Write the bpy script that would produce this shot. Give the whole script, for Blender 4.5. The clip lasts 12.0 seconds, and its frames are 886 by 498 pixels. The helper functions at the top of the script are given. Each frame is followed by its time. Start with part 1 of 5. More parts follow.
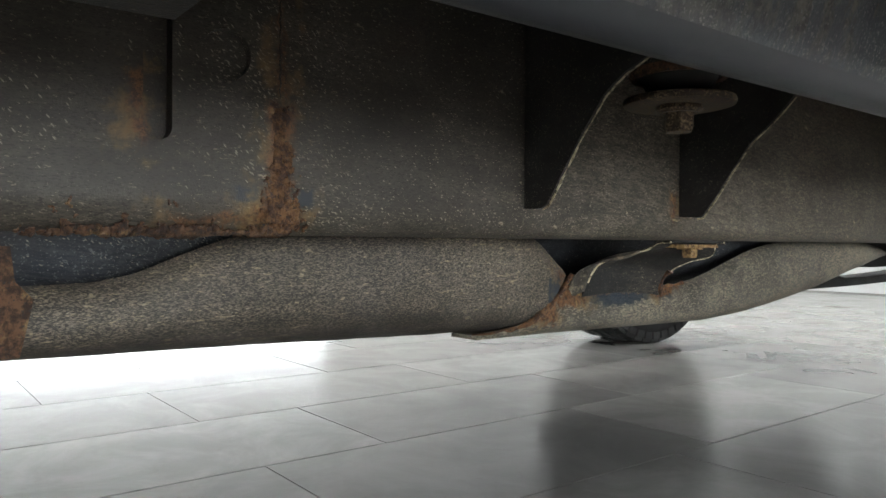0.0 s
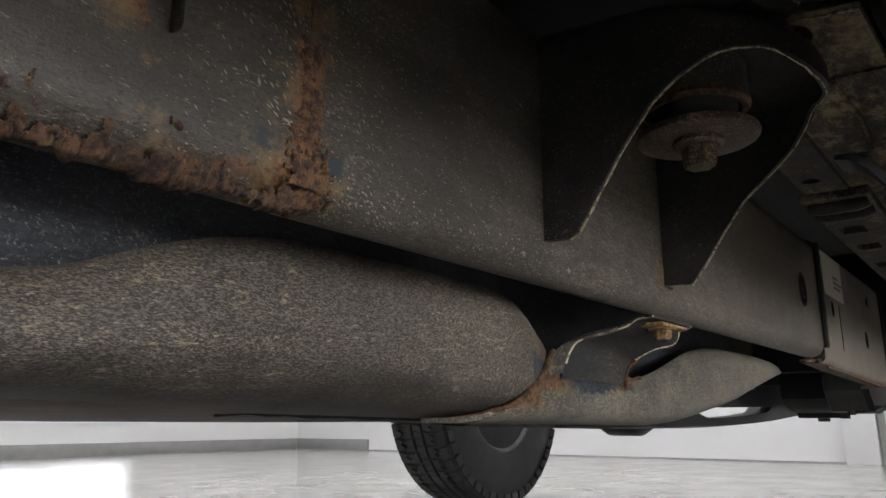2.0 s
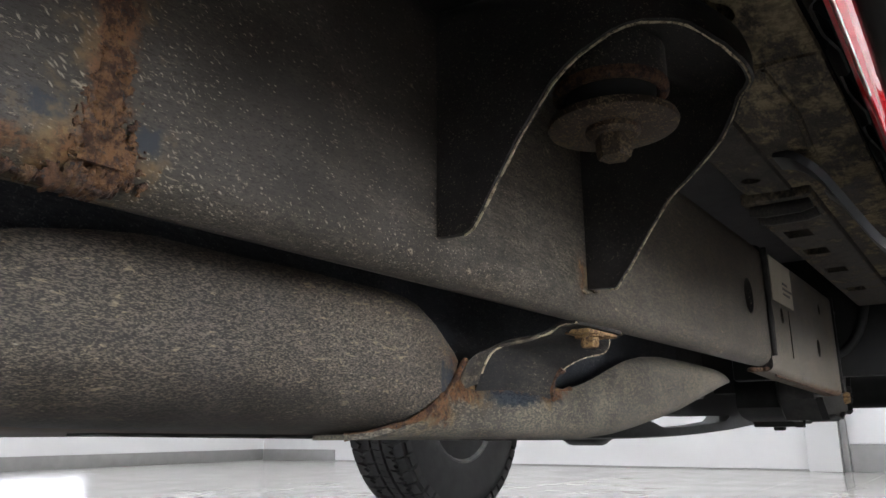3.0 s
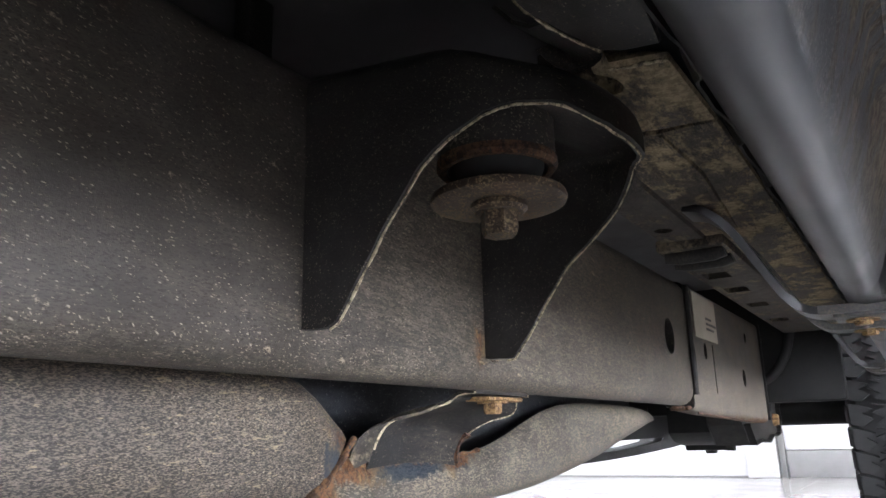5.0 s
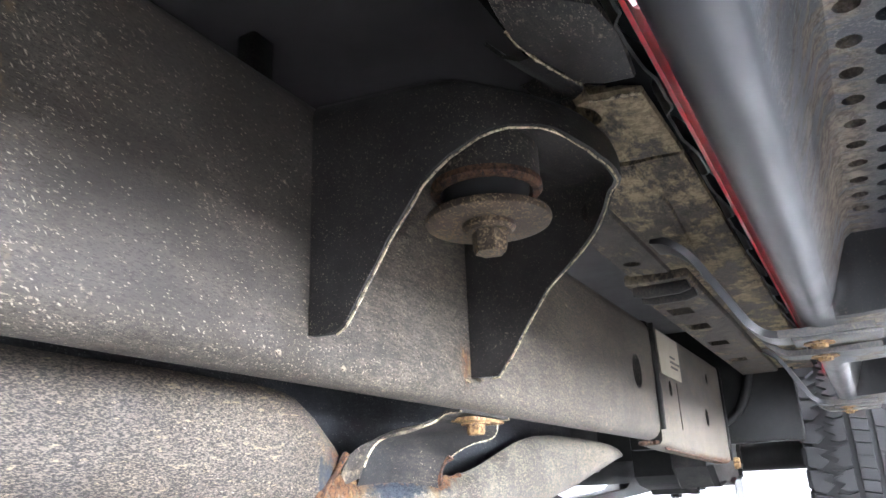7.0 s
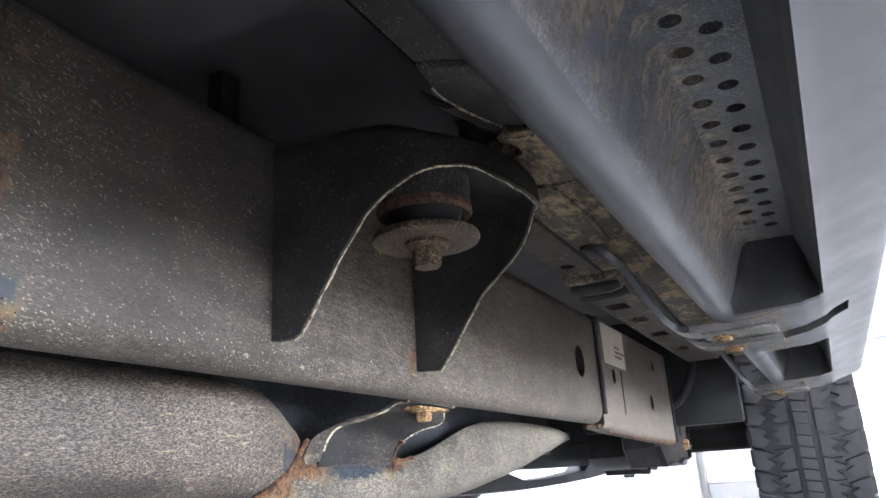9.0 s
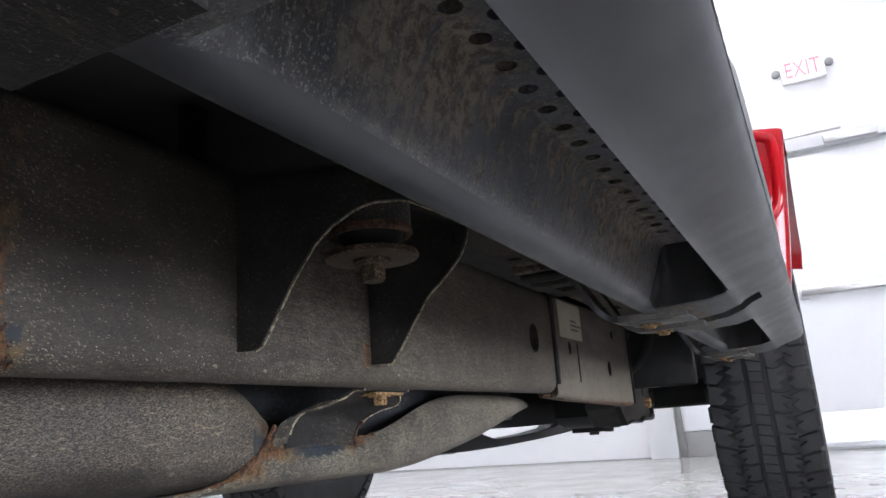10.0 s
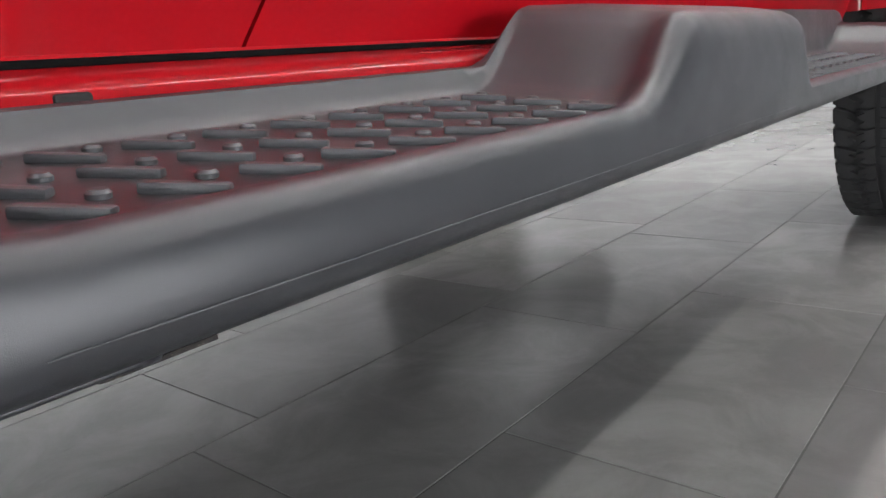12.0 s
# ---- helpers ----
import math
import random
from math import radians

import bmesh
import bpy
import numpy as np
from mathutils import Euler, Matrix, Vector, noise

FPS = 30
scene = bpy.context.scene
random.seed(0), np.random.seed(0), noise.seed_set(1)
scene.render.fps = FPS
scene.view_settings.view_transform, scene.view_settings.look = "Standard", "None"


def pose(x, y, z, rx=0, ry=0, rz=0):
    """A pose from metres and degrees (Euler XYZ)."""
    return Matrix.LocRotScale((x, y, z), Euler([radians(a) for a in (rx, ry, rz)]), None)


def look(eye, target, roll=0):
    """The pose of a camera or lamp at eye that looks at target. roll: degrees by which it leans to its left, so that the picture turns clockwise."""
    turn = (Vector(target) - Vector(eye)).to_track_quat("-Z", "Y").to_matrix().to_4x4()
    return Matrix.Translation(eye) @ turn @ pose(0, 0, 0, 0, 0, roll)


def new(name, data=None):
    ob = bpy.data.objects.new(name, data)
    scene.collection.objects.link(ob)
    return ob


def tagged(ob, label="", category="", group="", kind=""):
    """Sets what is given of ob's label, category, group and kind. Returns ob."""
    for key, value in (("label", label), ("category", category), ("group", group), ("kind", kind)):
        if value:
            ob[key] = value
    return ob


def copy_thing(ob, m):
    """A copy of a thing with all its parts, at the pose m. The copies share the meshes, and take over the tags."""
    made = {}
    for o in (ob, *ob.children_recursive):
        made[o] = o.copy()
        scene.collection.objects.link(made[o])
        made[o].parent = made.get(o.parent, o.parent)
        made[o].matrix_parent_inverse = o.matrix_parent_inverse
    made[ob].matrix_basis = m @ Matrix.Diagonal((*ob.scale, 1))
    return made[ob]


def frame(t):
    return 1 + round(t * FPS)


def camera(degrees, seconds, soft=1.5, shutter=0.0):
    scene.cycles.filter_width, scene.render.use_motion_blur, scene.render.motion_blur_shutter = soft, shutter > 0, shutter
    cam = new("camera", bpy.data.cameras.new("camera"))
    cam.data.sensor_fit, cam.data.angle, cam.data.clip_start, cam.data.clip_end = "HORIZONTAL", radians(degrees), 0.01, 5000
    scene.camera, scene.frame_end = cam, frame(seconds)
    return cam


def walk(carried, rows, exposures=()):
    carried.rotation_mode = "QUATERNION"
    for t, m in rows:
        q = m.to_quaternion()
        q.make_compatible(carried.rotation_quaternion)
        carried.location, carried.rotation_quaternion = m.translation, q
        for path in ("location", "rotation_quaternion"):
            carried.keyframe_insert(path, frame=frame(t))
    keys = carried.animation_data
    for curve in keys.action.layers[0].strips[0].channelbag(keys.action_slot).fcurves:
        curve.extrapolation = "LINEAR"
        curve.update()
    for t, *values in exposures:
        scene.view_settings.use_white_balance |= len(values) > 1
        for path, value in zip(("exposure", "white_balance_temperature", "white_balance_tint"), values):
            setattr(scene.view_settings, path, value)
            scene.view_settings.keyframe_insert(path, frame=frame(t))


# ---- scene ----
cam = camera(62.0, 12.0)
EXPOSURES = [(0.0, 1.21, 6440, 4), (0.5, 0.86, 6480, 10), (1.0, 0.91, 6480, 10), (1.5, 0.96, 6480, 10), (2.5, 1.17, 6430, 10), (4.5, 1.76, 6020, 10), (5.0, 2.21, 6070, 13), (5.5, 2.73, 6120, 12), (6.0, 3.33, 6070, 12), (6.5, 3.57, 6020, 12), (7.0, 3.58, 5870, 12), (9.0, 2.86, 5820, 12), (9.5, 2.14, 5700, 12), (10.0, 1.4, 6000, 12), (10.5, 0.98, 6150, 12), (11.0, 0.77, 6360, 10), (11.5, 0.88, 6360, 10), (12.0, 0.99, 6360, 10)]
PATH = [
    (0, (0.09, -0.002, 0.368), (-1.491, 1.222, 0.355), 0.3),
    (0.2, (0.062, 0.012, 0.352), (-1.457, 1.31, 0.44), 0.3),
    (0.5, (0.013, 0.016, 0.316), (-1.419, 1.398, 0.512), 0.1),
    (1, (-0.036, 0.008, 0.286), (-1.366, 1.473, 0.579), 0.2),
    (1.5, (-0.053, -0.007, 0.289), (-1.311, 1.5, 0.674), 0.1),
    (2, (-0.056, -0.01, 0.295), (-1.262, 1.518, 0.753), -0.2),
    (2.5, (-0.051, 0.019, 0.298), (-1.221, 1.568, 0.776), -0.4),
    (4.5, (-0.043, 0.086, 0.323), (-1.113, 1.709, 0.793), -1.3),
    (5, (-0.025, 0.087, 0.343), (-1.057, 1.727, 0.837), -1.6),
    (5.5, (-0.028, 0.063, 0.347), (-1.002, 1.713, 0.92), -1.9),
    (6, (-0.042, 0.03, 0.347), (-0.982, 1.679, 0.978), -2.2),
    (6.5, (-0.041, 0.037, 0.34), (-0.963, 1.692, 0.981), -2.5),
    (7, (-0.031, 0.06, 0.316), (-0.943, 1.722, 0.953), -2.5),
    (9, (0.02, 0.006, 0.309), (-0.832, 1.712, 0.912), -3.6),
    (9.5, (0.052, -0.029, 0.318), (-0.798, 1.701, 0.85), -3.8),
    (10, (0.089, -0.051, 0.330), (-0.758, 1.697, 0.808), -4.3),
    (10.5, (0.139, -0.080, 0.360), (-0.733, 1.681, 0.742), -4.2),
    (11, (0.1965, -0.1237, 0.4053), (-0.7902, 1.6079, 0.5726), -4.2),
    (11.5, (0.2454, -0.1247, 0.4863), (-0.8649, 1.5306, 0.321), -4.5),
    (11.8, (0.2597, -0.113, 0.5205), (-0.942, 1.445, 0.1632), -4.7),
    (12, (0.2598, -0.1144, 0.5198), (-0.9957, 1.3672, 0.0417), -4.95),
]
walk(cam, [(t, look(eye, target, roll)) for t, eye, target, roll in PATH], exposures=EXPOSURES)

# ---- world and light ----
world = bpy.data.worlds.new("world")
world.use_nodes = True
world.node_tree.nodes["Background"].inputs[0].default_value = (0.8, 0.88, 1.0, 1)
world.node_tree.nodes["Background"].inputs[1].default_value = 0.05
scene.world = world
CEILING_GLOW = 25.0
WINDOW_GLOW = 6.5
# strength of the two added openings behind the camera side
FILL_GLOW = 9.0


# ---- materials ----
class Shader:
    def __init__(self, name):
        self.mat = bpy.data.materials.new(name)
        self.mat.use_nodes = True
        self.nodes, self.links = self.mat.node_tree.nodes, self.mat.node_tree.links
        self.bsdf = self.nodes["Principled BSDF"]
        self.coord = self.nodes.new("ShaderNodeTexCoord").outputs["Object"]

    def put(self, socket, value):
        if isinstance(value, bpy.types.NodeSocket):
            self.links.new(value, socket)
        elif isinstance(value, tuple) and len(value) == 3 and socket.type == "RGBA":
            socket.default_value = (*value, 1)
        else:
            socket.default_value = value

    def scaled(self, sx, sy, sz, turn=(0, 0, 0)):
        n = self.nodes.new("ShaderNodeMapping")
        self.links.new(self.coord, n.inputs["Vector"])
        n.inputs["Scale"].default_value = (sx, sy, sz)
        n.inputs["Rotation"].default_value = turn
        return n.outputs[0]

    def turned(self, angle, length):
        """Coordinates drawn out along the side face, tilted by an angle."""
        n = self.nodes.new("ShaderNodeMapping")
        n.vector_type = "TEXTURE"
        self.links.new(self.coord, n.inputs["Vector"])
        n.inputs["Scale"].default_value = (1, length, 1)
        n.inputs["Rotation"].default_value = (-angle, 0, 0)
        return n.outputs[0]

    def noise(self, scale, detail=4, rough=0.6, vec=None, distort=0.0):
        n = self.nodes.new("ShaderNodeTexNoise")
        self.links.new(vec or self.coord, n.inputs["Vector"])
        n.inputs["Scale"].default_value, n.inputs["Detail"].default_value = scale, detail
        n.inputs["Roughness"].default_value, n.inputs["Distortion"].default_value = rough, distort
        return n.outputs["Fac"]

    def cells(self, scale, vec=None, rand=1.0):
        n = self.nodes.new("ShaderNodeTexVoronoi")
        self.links.new(vec or self.coord, n.inputs["Vector"])
        n.inputs["Scale"].default_value, n.inputs["Randomness"].default_value = scale, rand
        split = self.nodes.new("ShaderNodeSeparateColor")
        self.links.new(n.outputs["Color"], split.inputs[0])
        return n.outputs["Distance"], split.outputs[0]

    def ramp(self, value, a, b, lo=0.0, hi=1.0):
        n = self.nodes.new("ShaderNodeMapRange")
        n.interpolation_type = "SMOOTHSTEP"
        self.put(n.inputs["Value"], value)
        for k, x in (("From Min", a), ("From Max", b), ("To Min", lo), ("To Max", hi)):
            n.inputs[k].default_value = x
        return n.outputs[0]

    def math(self, op, a, b=0.0):
        n = self.nodes.new("ShaderNodeMath")
        n.operation = op
        self.put(n.inputs[0], a)
        self.put(n.inputs[1], b)
        return n.outputs[0]

    def mix(self, fac, a, b):
        n = self.nodes.new("ShaderNodeMix")
        n.data_type = "RGBA"
        self.put(n.inputs["Factor"], fac)
        self.put(n.inputs["A"], a)
        self.put(n.inputs["B"], b)
        return n.outputs["Result"]

    def axis(self, which):
        n = self.nodes.new("ShaderNodeSeparateXYZ")
        self.links.new(self.coord, n.inputs[0])
        return n.outputs[which]

    def random(self):
        return self.nodes.new("ShaderNodeObjectInfo").outputs["Random"]

    def bump(self, height, strength, distance):
        n = self.nodes.new("ShaderNodeBump")
        n.inputs["Strength"].default_value, n.inputs["Distance"].default_value = strength, distance
        self.links.new(height, n.inputs["Height"])
        self.links.new(n.outputs[0], self.bsdf.inputs["Normal"])

    def done(self, color, rough=0.6, metal=0.0, coat=0.0, spec=0.5):
        b = self.bsdf.inputs
        self.put(b["Base Color"], color)
        self.put(b["Roughness"], rough)
        self.put(b["Metallic"], metal)
        b["Coat Weight"].default_value, b["Coat Roughness"].default_value = coat, 0.04
        b["Specular IOR Level"].default_value = spec
        return self.mat


def zone(s, spots, wobble=0.012, soft=0.003):
    """A ragged mask over boxes (y0, y1, z0, z1) on a side face."""
    shift = s.math("MULTIPLY", s.math("SUBTRACT", s.noise(70, 5, 0.7), 0.5), wobble * 2)
    shift2 = s.math("MULTIPLY", s.math("SUBTRACT", s.noise(110, 5, 0.7), 0.5), wobble * 2)
    y, z = s.math("ADD", s.axis(1), shift), s.math("ADD", s.axis(2), shift2)
    total = None
    for y0, y1, z0, z1 in spots:
        m = s.math("MULTIPLY", s.ramp(y, y0 - soft, y0 + soft), s.ramp(y, y1 - soft, y1 + soft, 1, 0))
        m = s.math("MULTIPLY", m, s.math("MULTIPLY", s.ramp(z, z0 - soft, z0 + soft), s.ramp(z, z1 - soft, z1 + soft, 1, 0)))
        total = m if total is None else s.math("MAXIMUM", total, m)
    return total


def rust_colour(s):
    a = s.noise(150, 8, 0.8)
    col = s.mix(s.ramp(a, 0.42, 0.58), (0.040, 0.020, 0.013), (0.160, 0.078, 0.036))
    col = s.mix(s.ramp(s.noise(70, 6, 0.75), 0.54, 0.66), col, (0.20, 0.128, 0.055))
    return s.mix(s.ramp(s.noise(420, 4, 0.7), 0.56, 0.66), col, (0.028, 0.023, 0.022))


def dusty(name, base, dust, film, fine, flecks, splashes=0.0, band=None, rust=(), bare=(), grit=1150, slant=0.5, weak=0.55, long=3.5, dark=None, ahead=None, patches=9, under=None, even=0.1, sand=None, dashes=0.0, chips=0.0):
    """Painted steel or plastic under road dust: an uneven film, fine grit, flung flecks and a few splashes, with rust
    and chips.
    fine, flecks, splashes, dashes, chips: their density, 0 to 1; band: (z0, z1, amount) of a dustier foot; dark: (z0,
    z1) of a darker foot, thinner dust with shade put into the colour."""
    s = Shader(name)
    patch = s.noise(patches, 7, 0.68)
    streaks = s.noise(60, 6, 0.72, s.turned(0.06, 6.0))
    broken = s.ramp(s.noise(520, 4, 0.75, s.turned(0.10, 4.5)), 0.41, 0.59, 0.15, 1.55)
    blend = s.math("ADD", s.math("MULTIPLY", patch, 0.5), s.math("MULTIPLY", streaks, 0.5))
    haze = s.ramp(blend, 0.42, 0.60, film * even, film)
    dense = s.ramp(patch, 0.34, 0.66, 0.45, 1.25)
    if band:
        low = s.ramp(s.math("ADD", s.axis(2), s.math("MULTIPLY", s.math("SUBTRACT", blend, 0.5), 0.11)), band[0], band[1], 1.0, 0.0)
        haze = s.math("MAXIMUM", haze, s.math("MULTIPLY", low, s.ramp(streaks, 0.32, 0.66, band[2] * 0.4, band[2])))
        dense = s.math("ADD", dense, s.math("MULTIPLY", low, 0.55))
    if ahead:
        more = s.ramp(s.math("ADD", s.axis(1), s.math("MULTIPLY", s.math("SUBTRACT", blend, 0.5), 0.5)), ahead[0], ahead[1])
        haze = s.math("MAXIMUM", haze, s.math("MULTIPLY", more, s.ramp(blend, 0.40, 0.60, ahead[2] * 0.6, ahead[2])))
        dense = s.math("ADD", dense, s.math("MULTIPLY", more, 0.4))
    # darker foot: less dust, and the lower bend's shade put into the colour
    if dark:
        foot_shade = s.ramp(s.math("ADD", s.axis(2), s.math("MULTIPLY", s.math("SUBTRACT", blend, 0.5), 0.03)), dark[0], dark[1], 0.35, 1.0)
        haze, dense = s.math("MULTIPLY", haze, foot_shade), s.math("MULTIPLY", dense, foot_shade)
    # cover fades past the lower corner, so the surface darkens inward
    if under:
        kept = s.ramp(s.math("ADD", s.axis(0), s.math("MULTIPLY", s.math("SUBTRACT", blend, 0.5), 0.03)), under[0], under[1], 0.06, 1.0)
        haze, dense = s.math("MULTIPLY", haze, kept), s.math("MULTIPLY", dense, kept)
    haze = s.math("MULTIPLY", haze, broken)
    # fine grit, in short dashes
    n1 = s.math("ADD", s.math("MULTIPLY", s.noise(grit, 2, 0.6, s.turned(0.12, long)), 0.62), s.math("MULTIPLY", s.noise(grit * 0.37, 3, 0.7, s.turned(-0.1, long * 0.8)), 0.38))
    t1 = 0.60 - 0.13 * fine
    f1 = s.math("MULTIPLY", s.ramp(s.math("ADD", n1, s.math("MULTIPLY", s.math("SUBTRACT", dense, 1.0), 0.05)), t1, t1 + 0.055), weak)
    # flung flecks of mud
    cover = f1
    for scale, reach, length, tilt, amount in ((620, 0.21, 1.7, slant + 0.5, flecks), (520, 0.22, 2.6, slant - 0.2, flecks), (250, 0.15, 2.1, slant + 0.3, flecks * 0.8), (75, 0.12, 2.8, slant - 0.1, splashes)):
        if amount:
            d, _ = s.cells(scale, s.turned(tilt, length))
            wob = s.math("MULTIPLY", s.math("SUBTRACT", s.noise(scale * 5, 2), 0.5), 0.30)
            r = s.math("MULTIPLY", dense, reach * (0.35 + 0.65 * amount))
            hit = s.ramp(s.math("SUBTRACT", s.math("ADD", d, wob), r), -0.06, 0.03, 1.0, 0.0)
            cover = s.math("MAXIMUM", cover, s.math("MULTIPLY", hit, 0.9))
    cover = s.math("MINIMUM", s.math("ADD", haze, s.math("MULTIPLY", cover, 0.85)), 1.0)
    warm = s.mix(s.noise(37, 3), dust, tuple(c * 0.72 for c in dust))
    ground = s.mix(s.ramp(s.noise(24, 6), 0.35, 0.7), tuple(c * 0.8 for c in base), tuple(c * 1.6 for c in base))
    col = s.mix(cover, ground, warm)
    if sand:
        grain = s.math("ADD", s.math("MULTIPLY", s.noise(sand[0], 2, 0.6, s.turned(0.08, 3.8)), 0.60), s.math("MULTIPLY", s.noise(sand[0] * 0.5, 3, 0.65, s.turned(-0.12, 3.4)), 0.40))
        amount = s.math("MULTIPLY", s.ramp(grain, 0.485, 0.575, 0.06, sand[1]), s.ramp(blend, 0.38, 0.62, 0.65, 1.2))
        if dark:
            amount = s.math("MULTIPLY", amount, foot_shade)
        col = s.mix(amount, s.mix(s.ramp(grain, 0.40, 0.50), tuple(c * 0.55 for c in base), col), warm)
        cover = s.math("MAXIMUM", cover, amount)
    if chips:
        # flat tan scabs of dried mud, drawn out along the plate
        for scale, length, tilt in ((300, 4.0, -0.08), (520, 3.5, 0.05)):
            scab = s.math("ADD", s.noise(scale, 6, 0.72, s.turned(tilt, length)), s.math("MULTIPLY", s.math("SUBTRACT", blend, 0.5), 0.30))
            m = s.ramp(scab, 0.66 - 0.12 * chips, 0.72 - 0.12 * chips, 0.0, 0.66)
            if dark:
                m = s.math("MULTIPLY", m, foot_shade)
            col = s.mix(m, col, (0.34, 0.275, 0.18))
            cover = s.math("MAXIMUM", cover, m)
    if dashes:
        # crisp pale dashes flung on from the wheel, thick in places
        for scale, length, tilt, size in ((520, 3.2, slant + 0.35, 0.13), (690, 2.6, slant - 0.25, 0.16), (340, 3.8, slant + 0.05, 0.08)):
            d, rnd = s.cells(scale, s.turned(tilt, length))
            keep = s.ramp(s.math("ADD", rnd, s.math("MULTIPLY", s.math("SUBTRACT", patch, 0.5), 2.0)), 1.0 - dashes, 1.08 - dashes)
            m = s.math("MULTIPLY", keep, s.ramp(s.math("ADD", d, s.math("MULTIPLY", rnd, 0.05)), size, size + 0.14, 0.58, 0.0))
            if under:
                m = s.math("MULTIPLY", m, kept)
            col = s.mix(m, col, (0.40, 0.355, 0.28))
            cover = s.math("MAXIMUM", cover, m)
    if bare:
        col = s.mix(zone(s, bare, 0.008, 0.0012), col, (0.028, 0.034, 0.042))
    if rust:
        m = zone(s, rust)
        halo = zone(s, [(a - 0.007, b + 0.009, c - 0.004, d + 0.006) for a, b, c, d in rust if b - a < 0.05] or rust[:1], 0.02, 0.006)
        col = s.mix(s.math("MULTIPLY", halo, s.ramp(s.noise(60, 4), 0.46, 0.66, 0.0, 0.6)), col, (0.22, 0.145, 0.06))
        col = s.mix(s.math("MULTIPLY", m, s.ramp(s.noise(140, 4), 0.30, 0.46)), col, rust_colour(s))
    s.bump(s.math("ADD", s.noise(900, 3), s.math("MULTIPLY", cover, 0.6)), 0.35, 0.0005)
    return s.done(col, s.ramp(cover, 0, 1, 0.46, 0.95), spec=0.22)


def rusty(name, dark=(0.04, 0.018, 0.011), bright=(0.150, 0.076, 0.033)):
    s = Shader(name)
    a = s.noise(170, 8, 0.8)
    col = s.mix(s.ramp(a, 0.42, 0.58), dark, bright)
    col = s.mix(s.ramp(s.noise(60, 6, 0.75), 0.56, 0.68), col, (0.20, 0.13, 0.06))
    col = s.mix(s.ramp(s.noise(420, 4, 0.7), 0.57, 0.67), col, (0.03, 0.027, 0.028))
    s.bump(s.noise(300, 6, 0.75), 0.8, 0.0015)
    return s.done(col, 0.92)


def plain(name, color, rough=0.5, metal=0.0, wear=0.15, grain=400, lift=0.15, coat=0.0, spec=0.5, vary=0.06):
    s = Shader(name)
    v = s.noise(9, 5)
    col = s.mix(v, tuple(c * (1 - wear) for c in color), tuple(min(1, c * (1 + wear)) for c in color))
    s.bump(s.noise(grain, 3), lift, 0.0005)
    return s.done(col, s.ramp(s.noise(20, 4), 0.3, 0.7, max(0.02, rough - vary), rough + vary), metal, coat, spec)


def glow(name, color, strength, body=(0.9, 0.9, 0.9)):
    s = Shader(name)
    s.bsdf.inputs["Emission Color"].default_value = (*color, 1)
    s.bsdf.inputs["Emission Strength"].default_value = strength
    return s.done(body, 0.5)


DUST = (0.40, 0.34, 0.255)
RAIL_RUST = ((0.1535, 0.1680, 0.376, 0.438), (0.148, 0.172, 0.376, 0.386), (0.088, 0.096, 0.412, 0.445), (0.105, 0.150, 0.3770, 0.3805), (0.159, 0.1620, 0.44, 0.49), (0.490, 0.496, 0.384, 0.408))
RAIL_BARE = ((0.137, 0.149, 0.388, 0.396), (0.172, 0.179, 0.386, 0.396))
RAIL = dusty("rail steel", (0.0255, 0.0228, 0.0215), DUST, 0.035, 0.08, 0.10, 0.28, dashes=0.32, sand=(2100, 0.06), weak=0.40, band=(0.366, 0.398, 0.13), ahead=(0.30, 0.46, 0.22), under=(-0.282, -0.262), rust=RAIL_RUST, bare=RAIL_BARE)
RAIL_HOLE_SHADE = dusty("rail hole shade", (0.012, 0.012, 0.012), DUST, 0.05, 0.15, 0.12)
RAIL_FRONT = dusty("front rail steel", (0.04, 0.036, 0.032), (0.30, 0.26, 0.20), 0.36, 0.55, 0.30, band=(0.35, 0.50, 0.5), rust=((1.0, 1.5, 0.34, 0.3585),))
BRACKET = dusty("bracket steel", (0.022, 0.0203, 0.0197), DUST, 0.02, 0.08, 0.05, dashes=0.03)
SKID_RUST = ((0.432, 0.442, 0.318, 0.346),)
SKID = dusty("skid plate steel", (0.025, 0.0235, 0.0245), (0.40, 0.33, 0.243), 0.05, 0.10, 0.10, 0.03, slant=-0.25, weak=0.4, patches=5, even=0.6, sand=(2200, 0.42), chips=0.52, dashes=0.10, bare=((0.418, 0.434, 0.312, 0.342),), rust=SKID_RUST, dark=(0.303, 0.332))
SKID_FRONT = dusty("forward skid steel", (0.050, 0.046, 0.040), (0.33, 0.288, 0.22), 0.24, 0.80, 0.50, 0.25, weak=0.7, rust=((0.425, 0.468, 0.318, 0.335), (0.405, 0.432, 0.305, 0.322), (0.45, 0.60, 0.3280, 0.334), (0.556, 0.588, 0.322, 0.334)), bare=((0.470, 0.585, 0.3195, 0.3275), (0.488, 0.53, 0.316, 0.327)))
TANK = dusty("tank plastic", (0.018, 0.020, 0.025), (0.22, 0.22, 0.215), 0.10, 0.30, 0.14, grit=900, long=1.4, even=0.4, dashes=0.22)
BLACK_STEEL = dusty("black chassis steel", (0.016, 0.016, 0.016), (0.14, 0.12, 0.095), 0.2, 0.2, 0.0)
CHASSIS = dusty("dark chassis paint", (0.006, 0.006, 0.006), (0.05, 0.044, 0.036), 0.10, 0.3, 0.2)
SILL = dusty("sill underside", (0.028, 0.0258, 0.0245), (0.30, 0.255, 0.195), 0.07, 0.25, 0.30, 0.25, dashes=0.25, patches=20, grit=700, slant=0.5, long=2.0)


